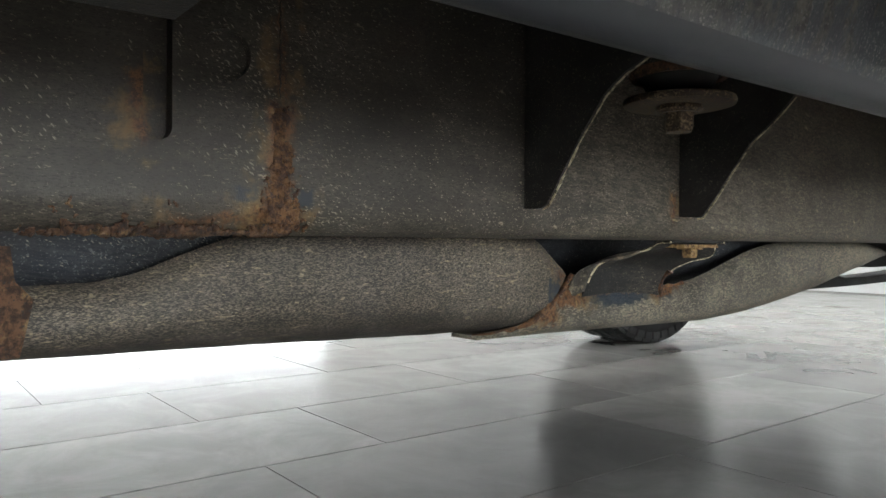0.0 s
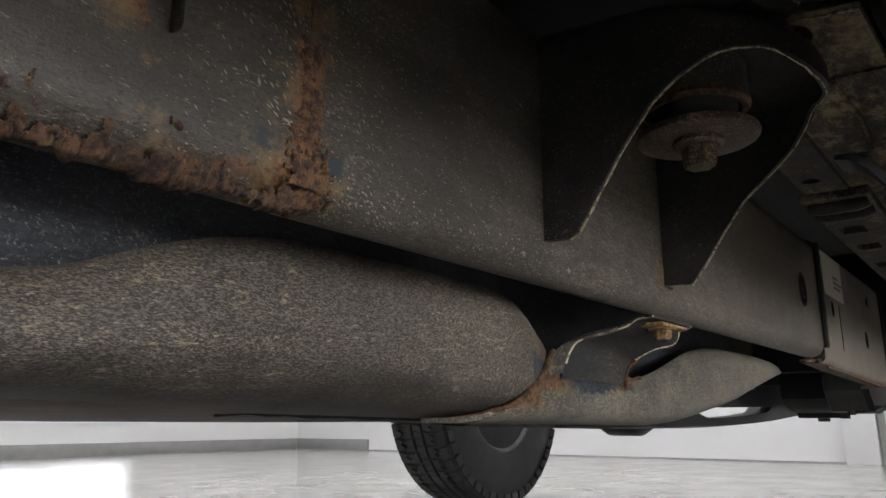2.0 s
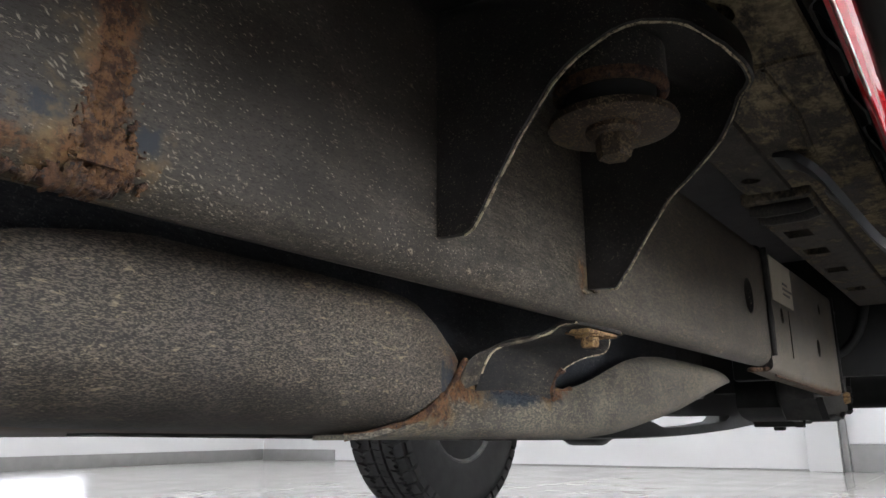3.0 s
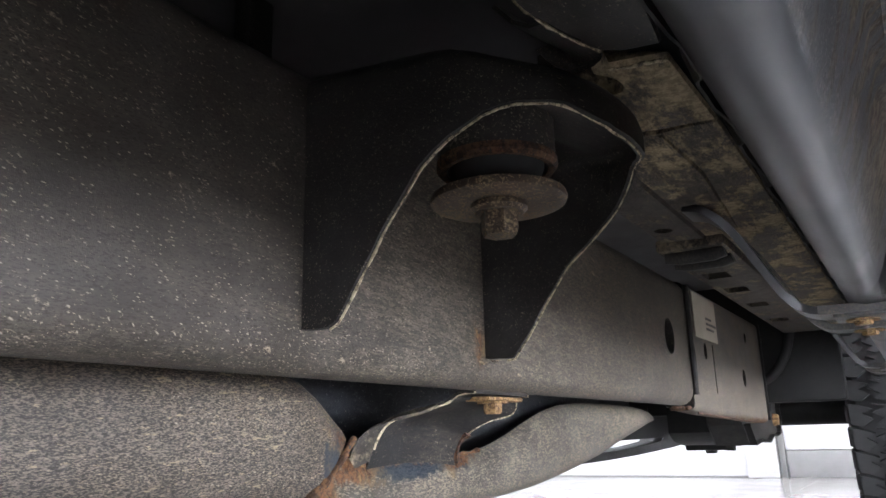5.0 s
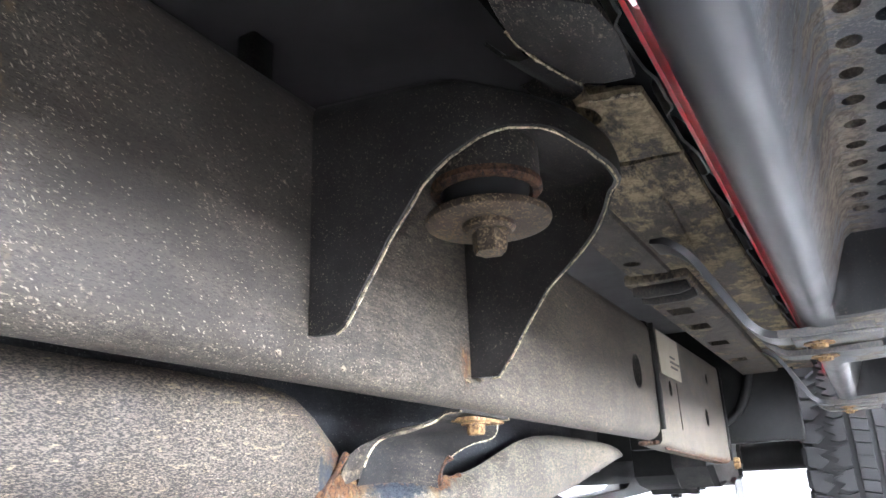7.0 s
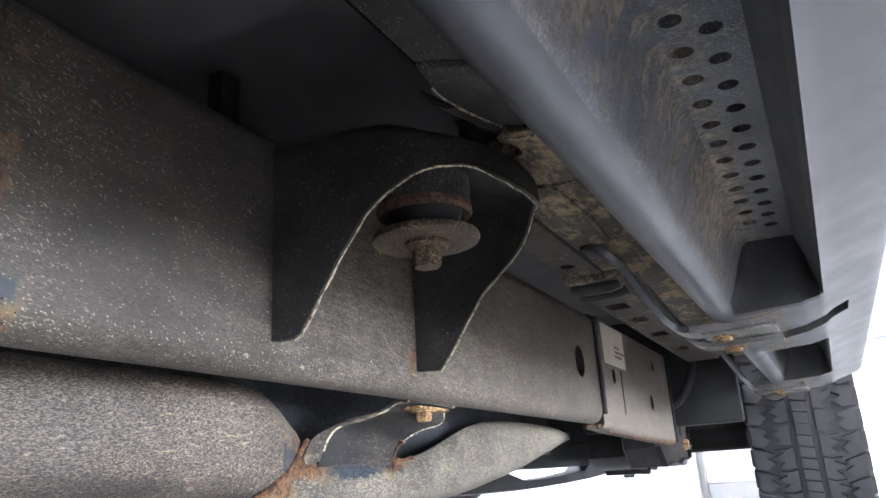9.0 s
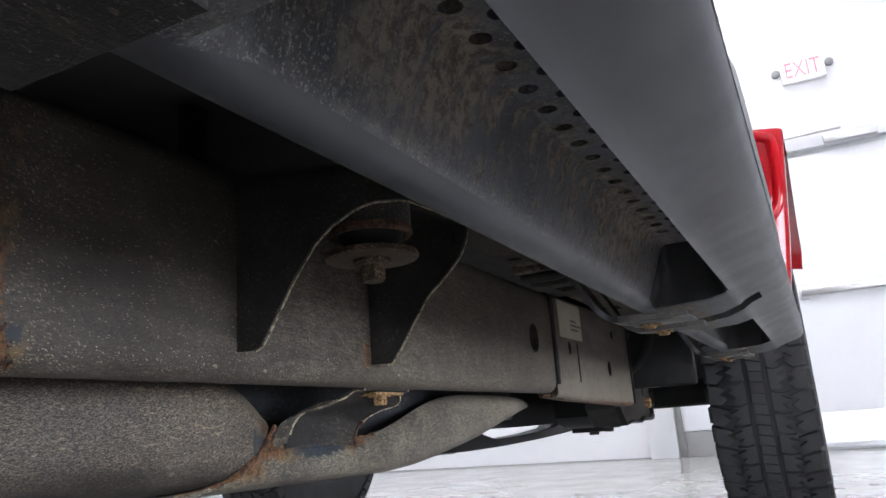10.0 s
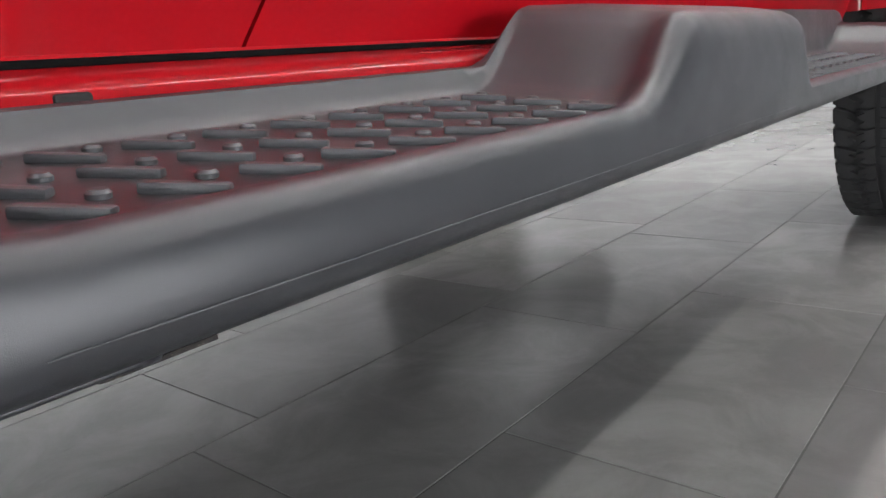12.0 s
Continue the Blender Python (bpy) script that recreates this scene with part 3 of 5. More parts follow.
def rail_ring(y, x0=-0.288, x1=RX, z0=RZ0, z1=RZ1, r=0.017):
    return rounded(x0, x1, z0, z1, r, y)


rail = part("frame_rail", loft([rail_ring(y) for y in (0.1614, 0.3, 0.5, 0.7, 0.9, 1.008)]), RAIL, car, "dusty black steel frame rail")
cut(rail, [part("opening", loft([[(x, 0.929 + 0.0185 * math.cos(a), 0.447 + 0.0205 * math.sin(a)) for a in (2 * math.pi * k / 24 for k in range(24))] for x in (-0.285, -0.2)]), RAIL)])
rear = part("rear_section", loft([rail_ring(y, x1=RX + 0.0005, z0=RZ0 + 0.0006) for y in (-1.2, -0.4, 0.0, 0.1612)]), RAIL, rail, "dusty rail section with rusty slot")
slot = rounded(0.094, 0.107, 0.415, 0.50, 0.006, 0)
dimple = lathe([(0.0120, -0.2600), (0.0132, -0.2)], 28, (0, 0, 0), "x")
for v in dimple.verts:
    v.co += Vector((0, 0.133, 0.459))
cut(rear, [part("opening", loft([[(x, p[0], p[2]) for p in slot] for x in (-0.263, -0.2)]), RAIL), part("opening", dimple, RAIL)])
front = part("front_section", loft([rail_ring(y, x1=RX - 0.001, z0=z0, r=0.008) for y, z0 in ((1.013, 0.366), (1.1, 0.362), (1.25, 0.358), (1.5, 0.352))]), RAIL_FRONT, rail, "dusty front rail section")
holes = []
for hy, hz, ry, rz in ((1.335, 0.420, 0.012, 0.014), (1.38, 0.487, 0.008, 0.009), (1.096, 0.443, 0.008, 0.011)):
    holes.append(part("opening", loft([[(x, hy + ry * math.cos(a), hz + rz * math.sin(a)) for a in (2 * math.pi * k / 20 for k in range(20))] for x in (-0.29, -0.2)]), RAIL))
holes.append(part("opening", box(-0.29, -0.2, 1.136, 1.141, 0.39, 0.455), RAIL))
cut(front, holes)
part("sleeve_weld", tube([(-0.252, 1.010, z) for z in np.linspace(0.384, 0.518, 14)], 0.0035, 8, wobble=0.3), BLACK_STEEL, rail)
part("bottom_weld", tube([(x, 1.010 + 0.004 * math.sin(x * 300), 0.3690) for x in np.linspace(-0.284, -0.262, 30)], 0.0028, 8, wobble=0.8), RUST_DARK, rail, "rusty weld bead")
part("edge_rust", strip([(-0.262, y, 0.3545 + 0.010 * (1.45 - y) / 0.4) for y in np.linspace(1.05, 1.45, 12)], 0.0015, 0.005, (1, 0, 0)), RUST_DARK, rail)
label = part("label", box(-0.2545, -0.2535, 1.045, 1.165, 0.458, 0.516), PAPER, rail, "aged white paper label")
for k, (w, z) in enumerate(((0.04, 0.472), (0.055, 0.479), (0.03, 0.486))):
    part("print", box(-0.2533, -0.2528, 1.105, 1.105 + w, z, z + 0.003), INK, label)


# hole walls get a near-black colour in place of the shade inside
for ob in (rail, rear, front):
    ob.data.materials.append(RAIL_HOLE_SHADE)
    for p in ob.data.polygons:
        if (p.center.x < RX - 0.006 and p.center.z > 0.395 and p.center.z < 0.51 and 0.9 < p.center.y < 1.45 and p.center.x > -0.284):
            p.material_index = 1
weld_line = [(-0.2547, 0.1605 + 0.0004 * math.sin(z * 900), z) for z in np.linspace(0.440, 0.518, 40)]
part("seam_weld", tube(weld_line, 0.0005, 6, wobble=0.6), SILL_PLATE, rail, "thin dusty weld line")


def rust_crust(name, at, n_u, n_v, shape, material, label, seed, height=0.0016):
    """A ragged, flaking crust on a surface. at(u, v): place and outward direction; shape(u, v): how far inside the patch, 0 to 1."""
    bm = bmesh.new()
    grid = {}
    for i in range(n_u + 1):
        for k in range(n_v + 1):
            u, v = i / n_u, k / n_v
            p, n = at(u, v)
            q = Vector((p[1] * 130, p[2] * 130, seed))
            rough = noise.noise(q) * 0.7 + noise.noise(q * 2.7) * 0.6 + noise.noise(q * 6.5) * 0.4
            inside = shape(u, v) + 0.75 * rough
            if inside > 0.30:
                lift = min(1.0, (inside - 0.30) * 2.2) * (0.55 + 0.6 * abs(noise.noise(q * 4 + Vector((9, 0, 0)))))
                grid[i, k] = bm.verts.new(Vector(p) + Vector(n) * (0.0002 + height * lift))
    for i in range(n_u):
        for k in range(n_v):
            keys = [(i, k), (i + 1, k), (i + 1, k + 1), (i, k + 1)]
            if all(key in grid for key in keys):
                bm.faces.new([grid[key] for key in keys])
    ob = part(name, bm, material, rail, label, 60)
    return thicken(ob, 0.0008, -1.0)


def round_corner(y, d):
    """The rail's side and its lower rounded corner: d metres down from a height of 40 mm over the bottom."""
    r, flat = 0.017, 0.023
    if d < flat:
        return (RX + 0.0005, y, RZ0 + 0.040 - d), (1, 0, 0)
    a = min((d - flat) / r, math.pi / 2 + 0.1)
    return (RX - r + r * math.cos(a) + 0.0005, y, RZ0 + r - r * math.sin(a)), (math.cos(a), 0, -math.sin(a))


def hump_of(v, centre, width):
    return max(0.0, 1 - abs(v - centre) / width)


rust_crust("seam_rust", lambda u, v: ((RX + 0.0006, 0.1500 + 0.022 * u, 0.378 + 0.062 * v), (1, 0, 0)), 44, 110, lambda u, v: hump_of(u, 0.48, 0.40) * 0.95 * min(1.0, (1.0 - v) * 8) + (0.25 if v < 0.12 else 0.0), RUST, "orange-brown rust along the weld", 1.5)
rust_crust("bottom_rust", lambda u, v: round_corner(0.030 + 0.140 * u, 0.024 + 0.030 * v), 220, 46, lambda u, v: hump_of(v, 0.66 - 0.12 * u, 0.30) * 0.85 * min(1.0, u * 5), RUST_DARK, "flaking rust along the bottom corner", 7.5, 0.0022)
rust_crust("bottom_rust", lambda u, v: round_corner(0.150 + 0.032 * u, 0.016 + 0.034 * v), 52, 50, lambda u, v: hump_of(v, 0.55, 0.5) * hump_of(u, 0.4, 0.62) * 0.95, RUST, "rust at the foot of the weld", 3.1, 0.0018)

# front frame horn behind the rail's end
horn = [(-0.295, 1.45), (-0.34, 1.62), (-0.42, 1.80), (-0.46, 2.05), (-0.46, 2.95)]
part("front_frame_horn", loft([[(x + dx, y, z) for dx, z in ((-0.04, 0.40), (0.035, 0.40), (0.035, 0.52), (-0.04, 0.52))] for x, y in horn]), CHASSIS, car)
part("rail_end_cap", box(-0.300, -0.252, 1.501, 1.506, 0.356, 0.523, 0.002), CHASSIS, rail)
# opposite rail, unseen, added to close the far side against light
part("opposite_rail", loft([rail_ring(y, -1.375, -1.295) for y in (-1.2, 0, 1.5, 2.9)]), BLACK_STEEL, car)

# body mount bracket
mount = part("body_mount_bracket", bmesh.new(), BRACKET, car, "black steel body mount bracket with bare edge")
MC, MR = (-0.19, 0.417), 0.084
plan = [(x, 0.333) for x in np.linspace(-0.2545, -0.19, 14)]
plan += [(MC[0] + 0.066 * math.sin(radians(a)), MC[1] - MR * math.cos(radians(a))) for a in range(6, 180, 6)]
plan += [(x, 0.501) for x in np.linspace(-0.19, -0.2545, 14)]
foot_near = [(-0.2545, 0.391), (-0.236, 0.391), (-0.208, 0.432), (-0.188, 0.457), (-0.177, 0.465), (-0.160, 0.477), (-0.150, 0.482), (-0.136, 0.481), (-0.124, 0.474)]
foot_far = [(-0.2545, 0.390), (-0.234, 0.390), (-0.197, 0.441), (-0.187, 0.450), (-0.173, 0.460), (-0.157, 0.470), (-0.145, 0.480), (-0.139, 0.489), (-0.124, 0.482)]
edge = []
for i, (x, y) in enumerate(plan):
    u = min(1, max(0, (y - 0.34) / 0.15))
    z = (1 - u) * interp(foot_near, x) + u * interp(foot_far, x)
    edge.append((x, y, z + 0.0012 * noise.noise(Vector((x, y, z)) * 120)))
n_plan = len(plan)


def inset(k, d):
    x, y = plan[k]
    c = Vector((min(x, MC[0]), MC[1]))
    v = Vector((x, y)) - c
    return c + v * max(0.0, (1 - d / v.length))


rings = [edge]
CROWN = [(-0.2545, 0.507), (-0.175, 0.4985), (-0.155, 0.4925), (-0.138, 0.4905), (-0.124, 0.4900)]
for d, dz in ((0.0, 0.0), (0.0012, 0.0045), (0.004, 0.008), (0.010, 0.0105), (0.045, 0.0125), (0.080, 0.0130)):
    rings.append([(*inset(k, d), max(interp(CROWN, plan[k][0]), edge[k][2] + 0.004) + dz) for k in range(n_plan)])
bm = loft(rings, False, False)
old = mount.data
mount.data = finish(bm, "body_mount_bracket", BRACKET)
bpy.data.meshes.remove(old)
thicken(mount, 0.0042, 0.0)
part("cut_edge", tube([(x, y, z - 0.001) for x, y, z in edge[3:-3]], 0.0006, 6, wobble=0.9), EDGE, mount, "bare light edge of the plate")
BC = (-0.192, 0.407)
bush = part("bushing_sleeve", lathe([(0.0305, 0.503), (0.0305, 0.478), (0.0295, 0.4755), (0.026, 0.4755), (0.025, 0.480), (0.025, 0.503)], 40, (*BC, 0), closed=True), SILL, mount, "black steel bushing sleeve")
part("sleeve_rim", lathe([(0.0312, 0.480), (0.0314, 0.4765), (0.0295, 0.4742), (0.0262, 0.4745), (0.0262, 0.478)], 40, (*BC, 0), closed=True), RUST_DARK, mount, "rusty lower rim")
part("rubber_core", lathe([(0.0, 0.485), (0.0235, 0.485), (0.0245, 0.476), (0.021, 0.468), (0.013, 0.462), (0.0, 0.462)], 32, (*BC, 0)), RUBBER, mount)
washer = part("washer", lathe([(0.010, 0.4625), (0.031, 0.4625), (0.0345, 0.4615), (0.0352, 0.4595), (0.0345, 0.4575), (0.0305, 0.4565), (0.012, 0.4572)], 56, (*BC, 0)), WASHER, mount, "round dusty steel washer")
part("bolt", hexagon(0.0098, 0.4405, 0.453, BC, bm=lathe([(0.0, 0.4575), (0.0145, 0.457), (0.0148, 0.4545), (0.0125, 0.4525), (0.0, 0.4525)], 30, (*BC, 0))), WASHER, mount, "dusty hexagon bolt head")
part("vent_hole_edge", lathe([(0.0072, -0.002), (0.0062, 0.0005), (0.005, -0.002)], 20, (-0.158, 0.492, 0.484), "y"), BRACKET, mount)

# fuel tank and its steel skid plate
tank = part("fuel_tank", loft([rounded(-0.98, xo, 0.325, 0.50, 0.05, y, 6) for y, xo in ((-0.62, -0.42), (-0.55, -0.355), (0.0, -0.340), (0.38, -0.340), (0.45, -0.368), (0.53, -0.368), (0.64, -0.345), (0.95, -0.352), (1.0, -0.43))]), TANK, car, "dark blue-grey plastic fuel tank")
TOP1 = [(0.045, 0.345), (0.09, 0.3455), (0.11, 0.350), (0.128, 0.3575), (0.150, 0.366), (0.172, 0.3725), (0.195, 0.3770), (0.224, 0.3803), (0.262, 0.3800), (0.33, 0.3798), (0.372, 0.3790), (0.392, 0.3775), (0.405, 0.3745), (0.418, 0.367), (0.433, 0.354), (0.445, 0.3445)]
END1 = [(0.296, 0.36), (0.299, 0.375), (0.304, 0.390), (0.311, 0.404), (0.320, 0.419), (0.330, 0.431), (0.345, 0.445)]


def skid_rows(top, end, y0, n_u, x_face):
    """Rows across the plate, from its upper edge round the lower bend."""
    rings = []
    for j, (x, f) in enumerate(((-0.007, 0.0), (-0.003, 0.05), (0.0005, 0.25), (0.002, 0.5), (0.001, 0.66), (-0.002, 0.76), (-0.008, 0.85), (-0.018, 0.93), (-0.032, 0.98), (-0.052, 1.0))):
        row = []
        for i in range(n_u + 1):
            u = i / n_u
            y = y0 + (0.445 - y0) * u
            zt, z_low = interp(top, y), interp([(0.045, 0.3070), (0.2, 0.3040), (0.40, 0.3000)], y)
            z = zt + (z_low - zt) * f
            ye = interp(end, z)
            yy = y0 + (ye - y0) * u
            row.append((x_face + x, yy, zt + (z_low - zt) * f + 0.0006 * noise.noise(Vector((yy * 30, z * 30, 1)))))
        rings.append(row)
    return rings


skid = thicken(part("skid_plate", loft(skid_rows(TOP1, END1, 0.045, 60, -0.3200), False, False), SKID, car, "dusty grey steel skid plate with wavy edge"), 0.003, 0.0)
TOP2 = [(0.36, 0.322), (0.445, 0.3325), (0.50, 0.3310), (0.57, 0.3285), (0.60, 0.3300), (0.63, 0.3345), (0.66, 0.3420), (0.69, 0.3510), (0.73, 0.3620), (0.77, 0.3690), (0.82, 0.3725), (0.90, 0.3730), (0.97, 0.3715), (1.01, 0.3690), (1.035, 0.3645), (1.046, 0.3590)]
BOT2 = [(0.36, 0.2965), (0.66, 0.2935), (0.72, 0.2965), (0.77, 0.3020), (0.82, 0.3090), (0.88, 0.3185), (0.945, 0.3325), (0.99, 0.3425), (1.046, 0.3575)]
rings = []
for x, f in ((-0.006, 0.0), (-0.002, 0.06), (0.001, 0.3), (0.001, 0.6), (-0.002, 0.82), (-0.009, 0.95), (-0.020, 1.0), (-0.06, 1.004)):
    row = []
    for i in range(61):
        y = 0.36 + (1.046 - 0.36) * i / 60
        y = max(y, interp(END1, interp(TOP2, 0.44) + (0.2965 - interp(TOP2, 0.44)) * f) - 0.001 + 0.0004 * i)
        zt, zb = interp(TOP2, y), interp(BOT2, y)
        k = min(1.0, (zt - zb) / 0.035)
        row.append((-0.3235 + x * k + (0.004 * max(0, y - 0.75) / 0.29), y, zt + (zb - zt) * f))
    rings.append(row)
skid2 = thicken(part("forward_skid_plate", loft(rings, False, False), SKID_FRONT, car, "smooth grey steel forward skid plate"), 0.003, 0.0)
part("skid_lip", loft([[(-0.430, y, z - 0.0004), (-0.398, y, z + 0.0012 * noise.noise(Vector((y * 70, 2, 0)))), (-0.395, y, z + 0.003), (-0.430, y, z + 0.006)] for y, z in ((y, 0.2990 - 0.0212 * (y - 0.25)) for y in np.linspace(0.25, 0.64, 60))]), CHASSIS, car, "black ragged flange under the skid plate", 25)
part("skid_floor", loft([[(-1.0, y, z), (-0.372, y, z), (-0.366, y, z + 0.002), (-1.0, y, z + 0.003)] for y, z in ((-0.5, 0.310), (0.045, 0.3035), (0.2, 0.3010), (0.40, 0.2978), (0.72, 0.2960))]), UNDERSIDE, car, "flat steel underside of the skid plate")
seam = [(-0.3172 - 0.022 * max(0, (0.31 - z) / 0.012) ** 2, interp(END1, z) + 0.001, z) for z in np.linspace(0.2965, 0.344, 26)]
part("seam_rust", tube(seam, 0.0020, 8, wobble=0.8), RUST, skid, "orange rust along the plate seam")
rim = [(-0.3275, y, interp(TOP2, y) + 0.0005) for y in np.linspace(0.440, 0.610, 40)]
part("edge_rust", tube(rim, 0.0018, 8, wobble=0.8), RUST, skid2, "rusty cut edge")


# unseen dark box, added to stop light leaking between skid plate and rail
part("leak_blocker", box(-0.44, -0.372, 0.86, 1.12, 0.340, 0.430, 0.004), CHASSIS, car)


def mud_clump(centre, size, seed, parent):
    """A small dried lump, rough all over."""
    bm = bmesh.new()
    bmesh.ops.create_icosphere(bm, subdivisions=3, radius=1.0)
    for v in bm.verts:
        k = 1 + 0.45 * noise.noise(v.co * 2.3 + Vector((seed, 0, 0))) + 0.25 * noise.noise(v.co * 6 + Vector((0, seed, 0)))
        v.co = Vector((centre[i] + v.co[i] * size[i] * k for i in range(3)))
    return part("mud_clump", bm, SILL_MUD, parent, "dried tan mud")


mud_clump((-0.2545, 0.497, 0.3880), (0.0010, 0.0065, 0.0016), 1, mount)
mud_clump((-0.2535, 0.509, 0.3905), (0.0012, 0.0050, 0.0020), 2, mount)


# rear strap flange of the skid plate
fl = loft([[(-0.3185, y, z) for y, z in ((0.040, 0.312), (0.054, 0.312), (0.060, 0.340), (0.052, 0.349), (0.050, 0.366), (0.040, 0.366))], [(-0.314, y, z) for y, z in ((0.040, 0.312), (0.054, 0.312), (0.060, 0.340), (0.052, 0.349), (0.050, 0.366), (0.040, 0.366))]])
part("strap_flange", fl, RUST_DARK, car, "rusty folded strap flange")

# hanger strap between skid plate and rail
# levels: x, rear edge (y, z), front edge (y, z), from the skid plate up to the rail
levels = [(-0.3235, 0.463, 0.325, 0.573, 0.322), (-0.3220, 0.466, 0.3335, 0.569, 0.3285), (-0.3195, 0.4695, 0.3450, 0.5690, 0.3370), (-0.3155, 0.4755, 0.3535, 0.5715, 0.3438), (-0.308, 0.4850, 0.3588, 0.5730, 0.3492), (-0.298, 0.5010, 0.3625, 0.5820, 0.3550), (-0.290, 0.5060, 0.3655, 0.5960, 0.3585), (-0.285, 0.5080, 0.3690, 0.5965, 0.3640), (-0.281, 0.5085, 0.3710, 0.5900, 0.3706), (-0.270, 0.5090, 0.3714, 0.5880, 0.3712)]
fine_levels = [tuple(v) + tuple(w) for v, w in zip(smooth_line([(l[0], l[1], l[2]) for l in levels], 3), smooth_line([(l[0], l[3], l[4]) for l in levels], 3))]
bm = loft([[(x, y0 + (y1 - y0) * k / 12, z0 + (z1 - z0) * k / 12 + 0.0035 * math.sin(math.pi * k / 12) * (x < -0.286)) for k in range(13)] for x, y0, z0, _, y1, z1 in fine_levels], False, False)
hang = thicken(part("hanger_strap", bm, STRAP, car, "bent black steel hanger strap with rusty bolt"), 0.0025, 0.0)
# the strap's rear edge folds back as a narrow dusty flange
fold = [[(x, y0 + 0.001, z0), (x + 0.0015, y0 - 0.004, z0 - 0.001), (x + 0.0005, y0 - 0.011, z0 - 0.0035), (x - 0.004, y0 - 0.017, z0 - 0.006)] for x, y0, z0, _, _, _ in fine_levels[2:17]]
thicken(part("strap_flange", loft(fold, False, False), SILL_PLATE, hang, "folded dusty strap flange"), 0.002, 0.0)
part("strap_edge", tube([(x + 0.001, y0 + 0.001, z0 - 0.0008) for x, y0, z0, _, _, _ in fine_levels[4:]], 0.0009, 6, wobble=0.8), EDGE, hang, "pale worn edge of the strap")
part("strap_edge", tube([(x + 0.0005, y1, z1 - 0.0008) for x, _, _, _, y1, z1 in fine_levels[8:]], 0.0009, 6, wobble=0.8), EDGE, hang, "pale worn edge of the strap")
part("strap_leg_rust", tube([(x + 0.001, y1 - 0.002, z1) for x, _, _, _, y1, z1 in fine_levels[:11]], 0.0028, 6, wobble=0.9), RUST_DARK, hang)
part("bolt_plate", box(-0.290, -0.269, 0.528, 0.578, 0.3660, 0.3690, 0.001), BOLT_RUST, hang, "rust-stained clamping plate")
part("bolt", hexagon(0.0068, 0.3575, 0.3660, (-0.279, 0.550), bm=lathe([(0.0, 0.3662), (0.0105, 0.3662), (0.0108, 0.3646), (0.0, 0.3646)], 24, (-0.279, 0.550, 0))), BOLT_RUST, hang, "yellow-rusted bolt head")

# crossmember, arms, axle
outline = [(1.60, 0.42), (1.60, 0.338), (1.63, 0.322), (1.685, 0.3135), (1.712, 0.312), (1.718, 0.302), (1.734, 0.301), (1.741, 0.313), (1.785, 0.316), (1.80, 0.309), (1.812, 0.311), (1.82, 0.335), (1.84, 0.372), (1.845, 0.42)]
arm_bracket = part("arm_bracket", loft([[(x, y, z) for y, z in outline] for x in (-0.46, -0.455, -0.385, -0.38)]), CHASSIS, car, "black control arm bracket")
part("bolt", hexagon(0.012, 0.294, 0.304, (-0.42, 1.765)), CHASSIS, arm_bracket)
part("arm_flange", strip([(-0.372, y, z) for y, z in outline[1:13]], 0.016, 0.003, (1, 0, 0)), BLACK_STEEL, arm_bracket, "dusty folded flange")
outline = [(1.53, 0.520), (1.90, 0.520), (1.890, 0.44), (1.91, 0.415), (1.885, 0.385), (1.895, 0.358), (1.870, 0.346), (1.875, 0.332), (1.83, 0.326), (1.78, 0.328), (1.73, 0.315), (1.66, 0.321), (1.58, 0.313), (1.535, 0.350)]
link_mount = part("link_mount", loft([[(x, 1.75 + (y - 1.75) * k, 0.42 + (z - 0.42) * k) for y, z in outline] for x, k in ((-0.370, 0.98), (-0.366, 1.0), (-0.306, 1.0), (-0.302, 0.975))]), BLACK_STEEL, car, "dark dusty suspension link mount")
part("mount_flange", strip([(-0.300, 1.75 + (y - 1.75) * 0.99, 0.42 + (z - 0.42) * 0.99) for y, z in outline[2:]], 0.014, 0.003, (1, 0, 0)), CHASSIS, link_mount)
for by, bz in ((1.62, 0.375), (1.84, 0.36)):
    part("bolt", lathe([(0.0, -0.290), (0.011, -0.291), (0.013, -0.300), (0.013, -0.303)], 12, (0, by, bz), "x"), BOLT_RUST, link_mount, "rusty bolt head")
part("fender_brace", strip(smooth_line([(-0.250, 1.530, 0.500), (-0.262, 1.535, 0.462), (-0.285, 1.545, 0.420), (-0.300, 1.560, 0.372)], 5), 0.030, 0.003, (0.3, 1, 0)), SILL_PLATE, car, "dusty bent steel brace")
part("hose", tube(smooth_line([(-0.20, 1.515, 0.53), (-0.215, 1.512, 0.47), (-0.245, 1.513, 0.43), (-0.30, 1.518, 0.41)], 6), 0.008, 10), RUBBER, car, "black rubber hose")
part("axle_tube", lathe([(0.042, -1.66), (0.042, -0.16)], 24, (0, 2.32, 0.39), "x"), CHASSIS, car)
part("differential", lathe([(0.0, -1.28), (0.09, -1.26), (0.14, -1.18), (0.14, -1.08), (0.09, -1.0), (0.0, -0.98)], 28, (0, 2.32, 0.39), "x"), CHASSIS, car)
part("axle_bracket", box(-0.50, -0.40, 2.19, 2.43, 0.315, 0.45, 0.01), CHASSIS, car)
coil = [(-0.44 + 0.065 * math.cos(a), 2.26 + 0.065 * math.sin(a), 0.46 + 0.012 * a) for a in np.linspace(0, 12 * math.pi / 2 * 2, 120)]
part("coil_spring", tube(coil, 0.008, 8), CHASSIS, car)
part("inner_fender", loft([[(x, 2.26 + 0.60 * math.cos(radians(a)), 0.40 + 0.55 * math.sin(radians(a))) for a in range(0, 181, 12)] for x in (-0.60, -0.16)], False, False), RUBBER, car, "black plastic wheel-arch liner")
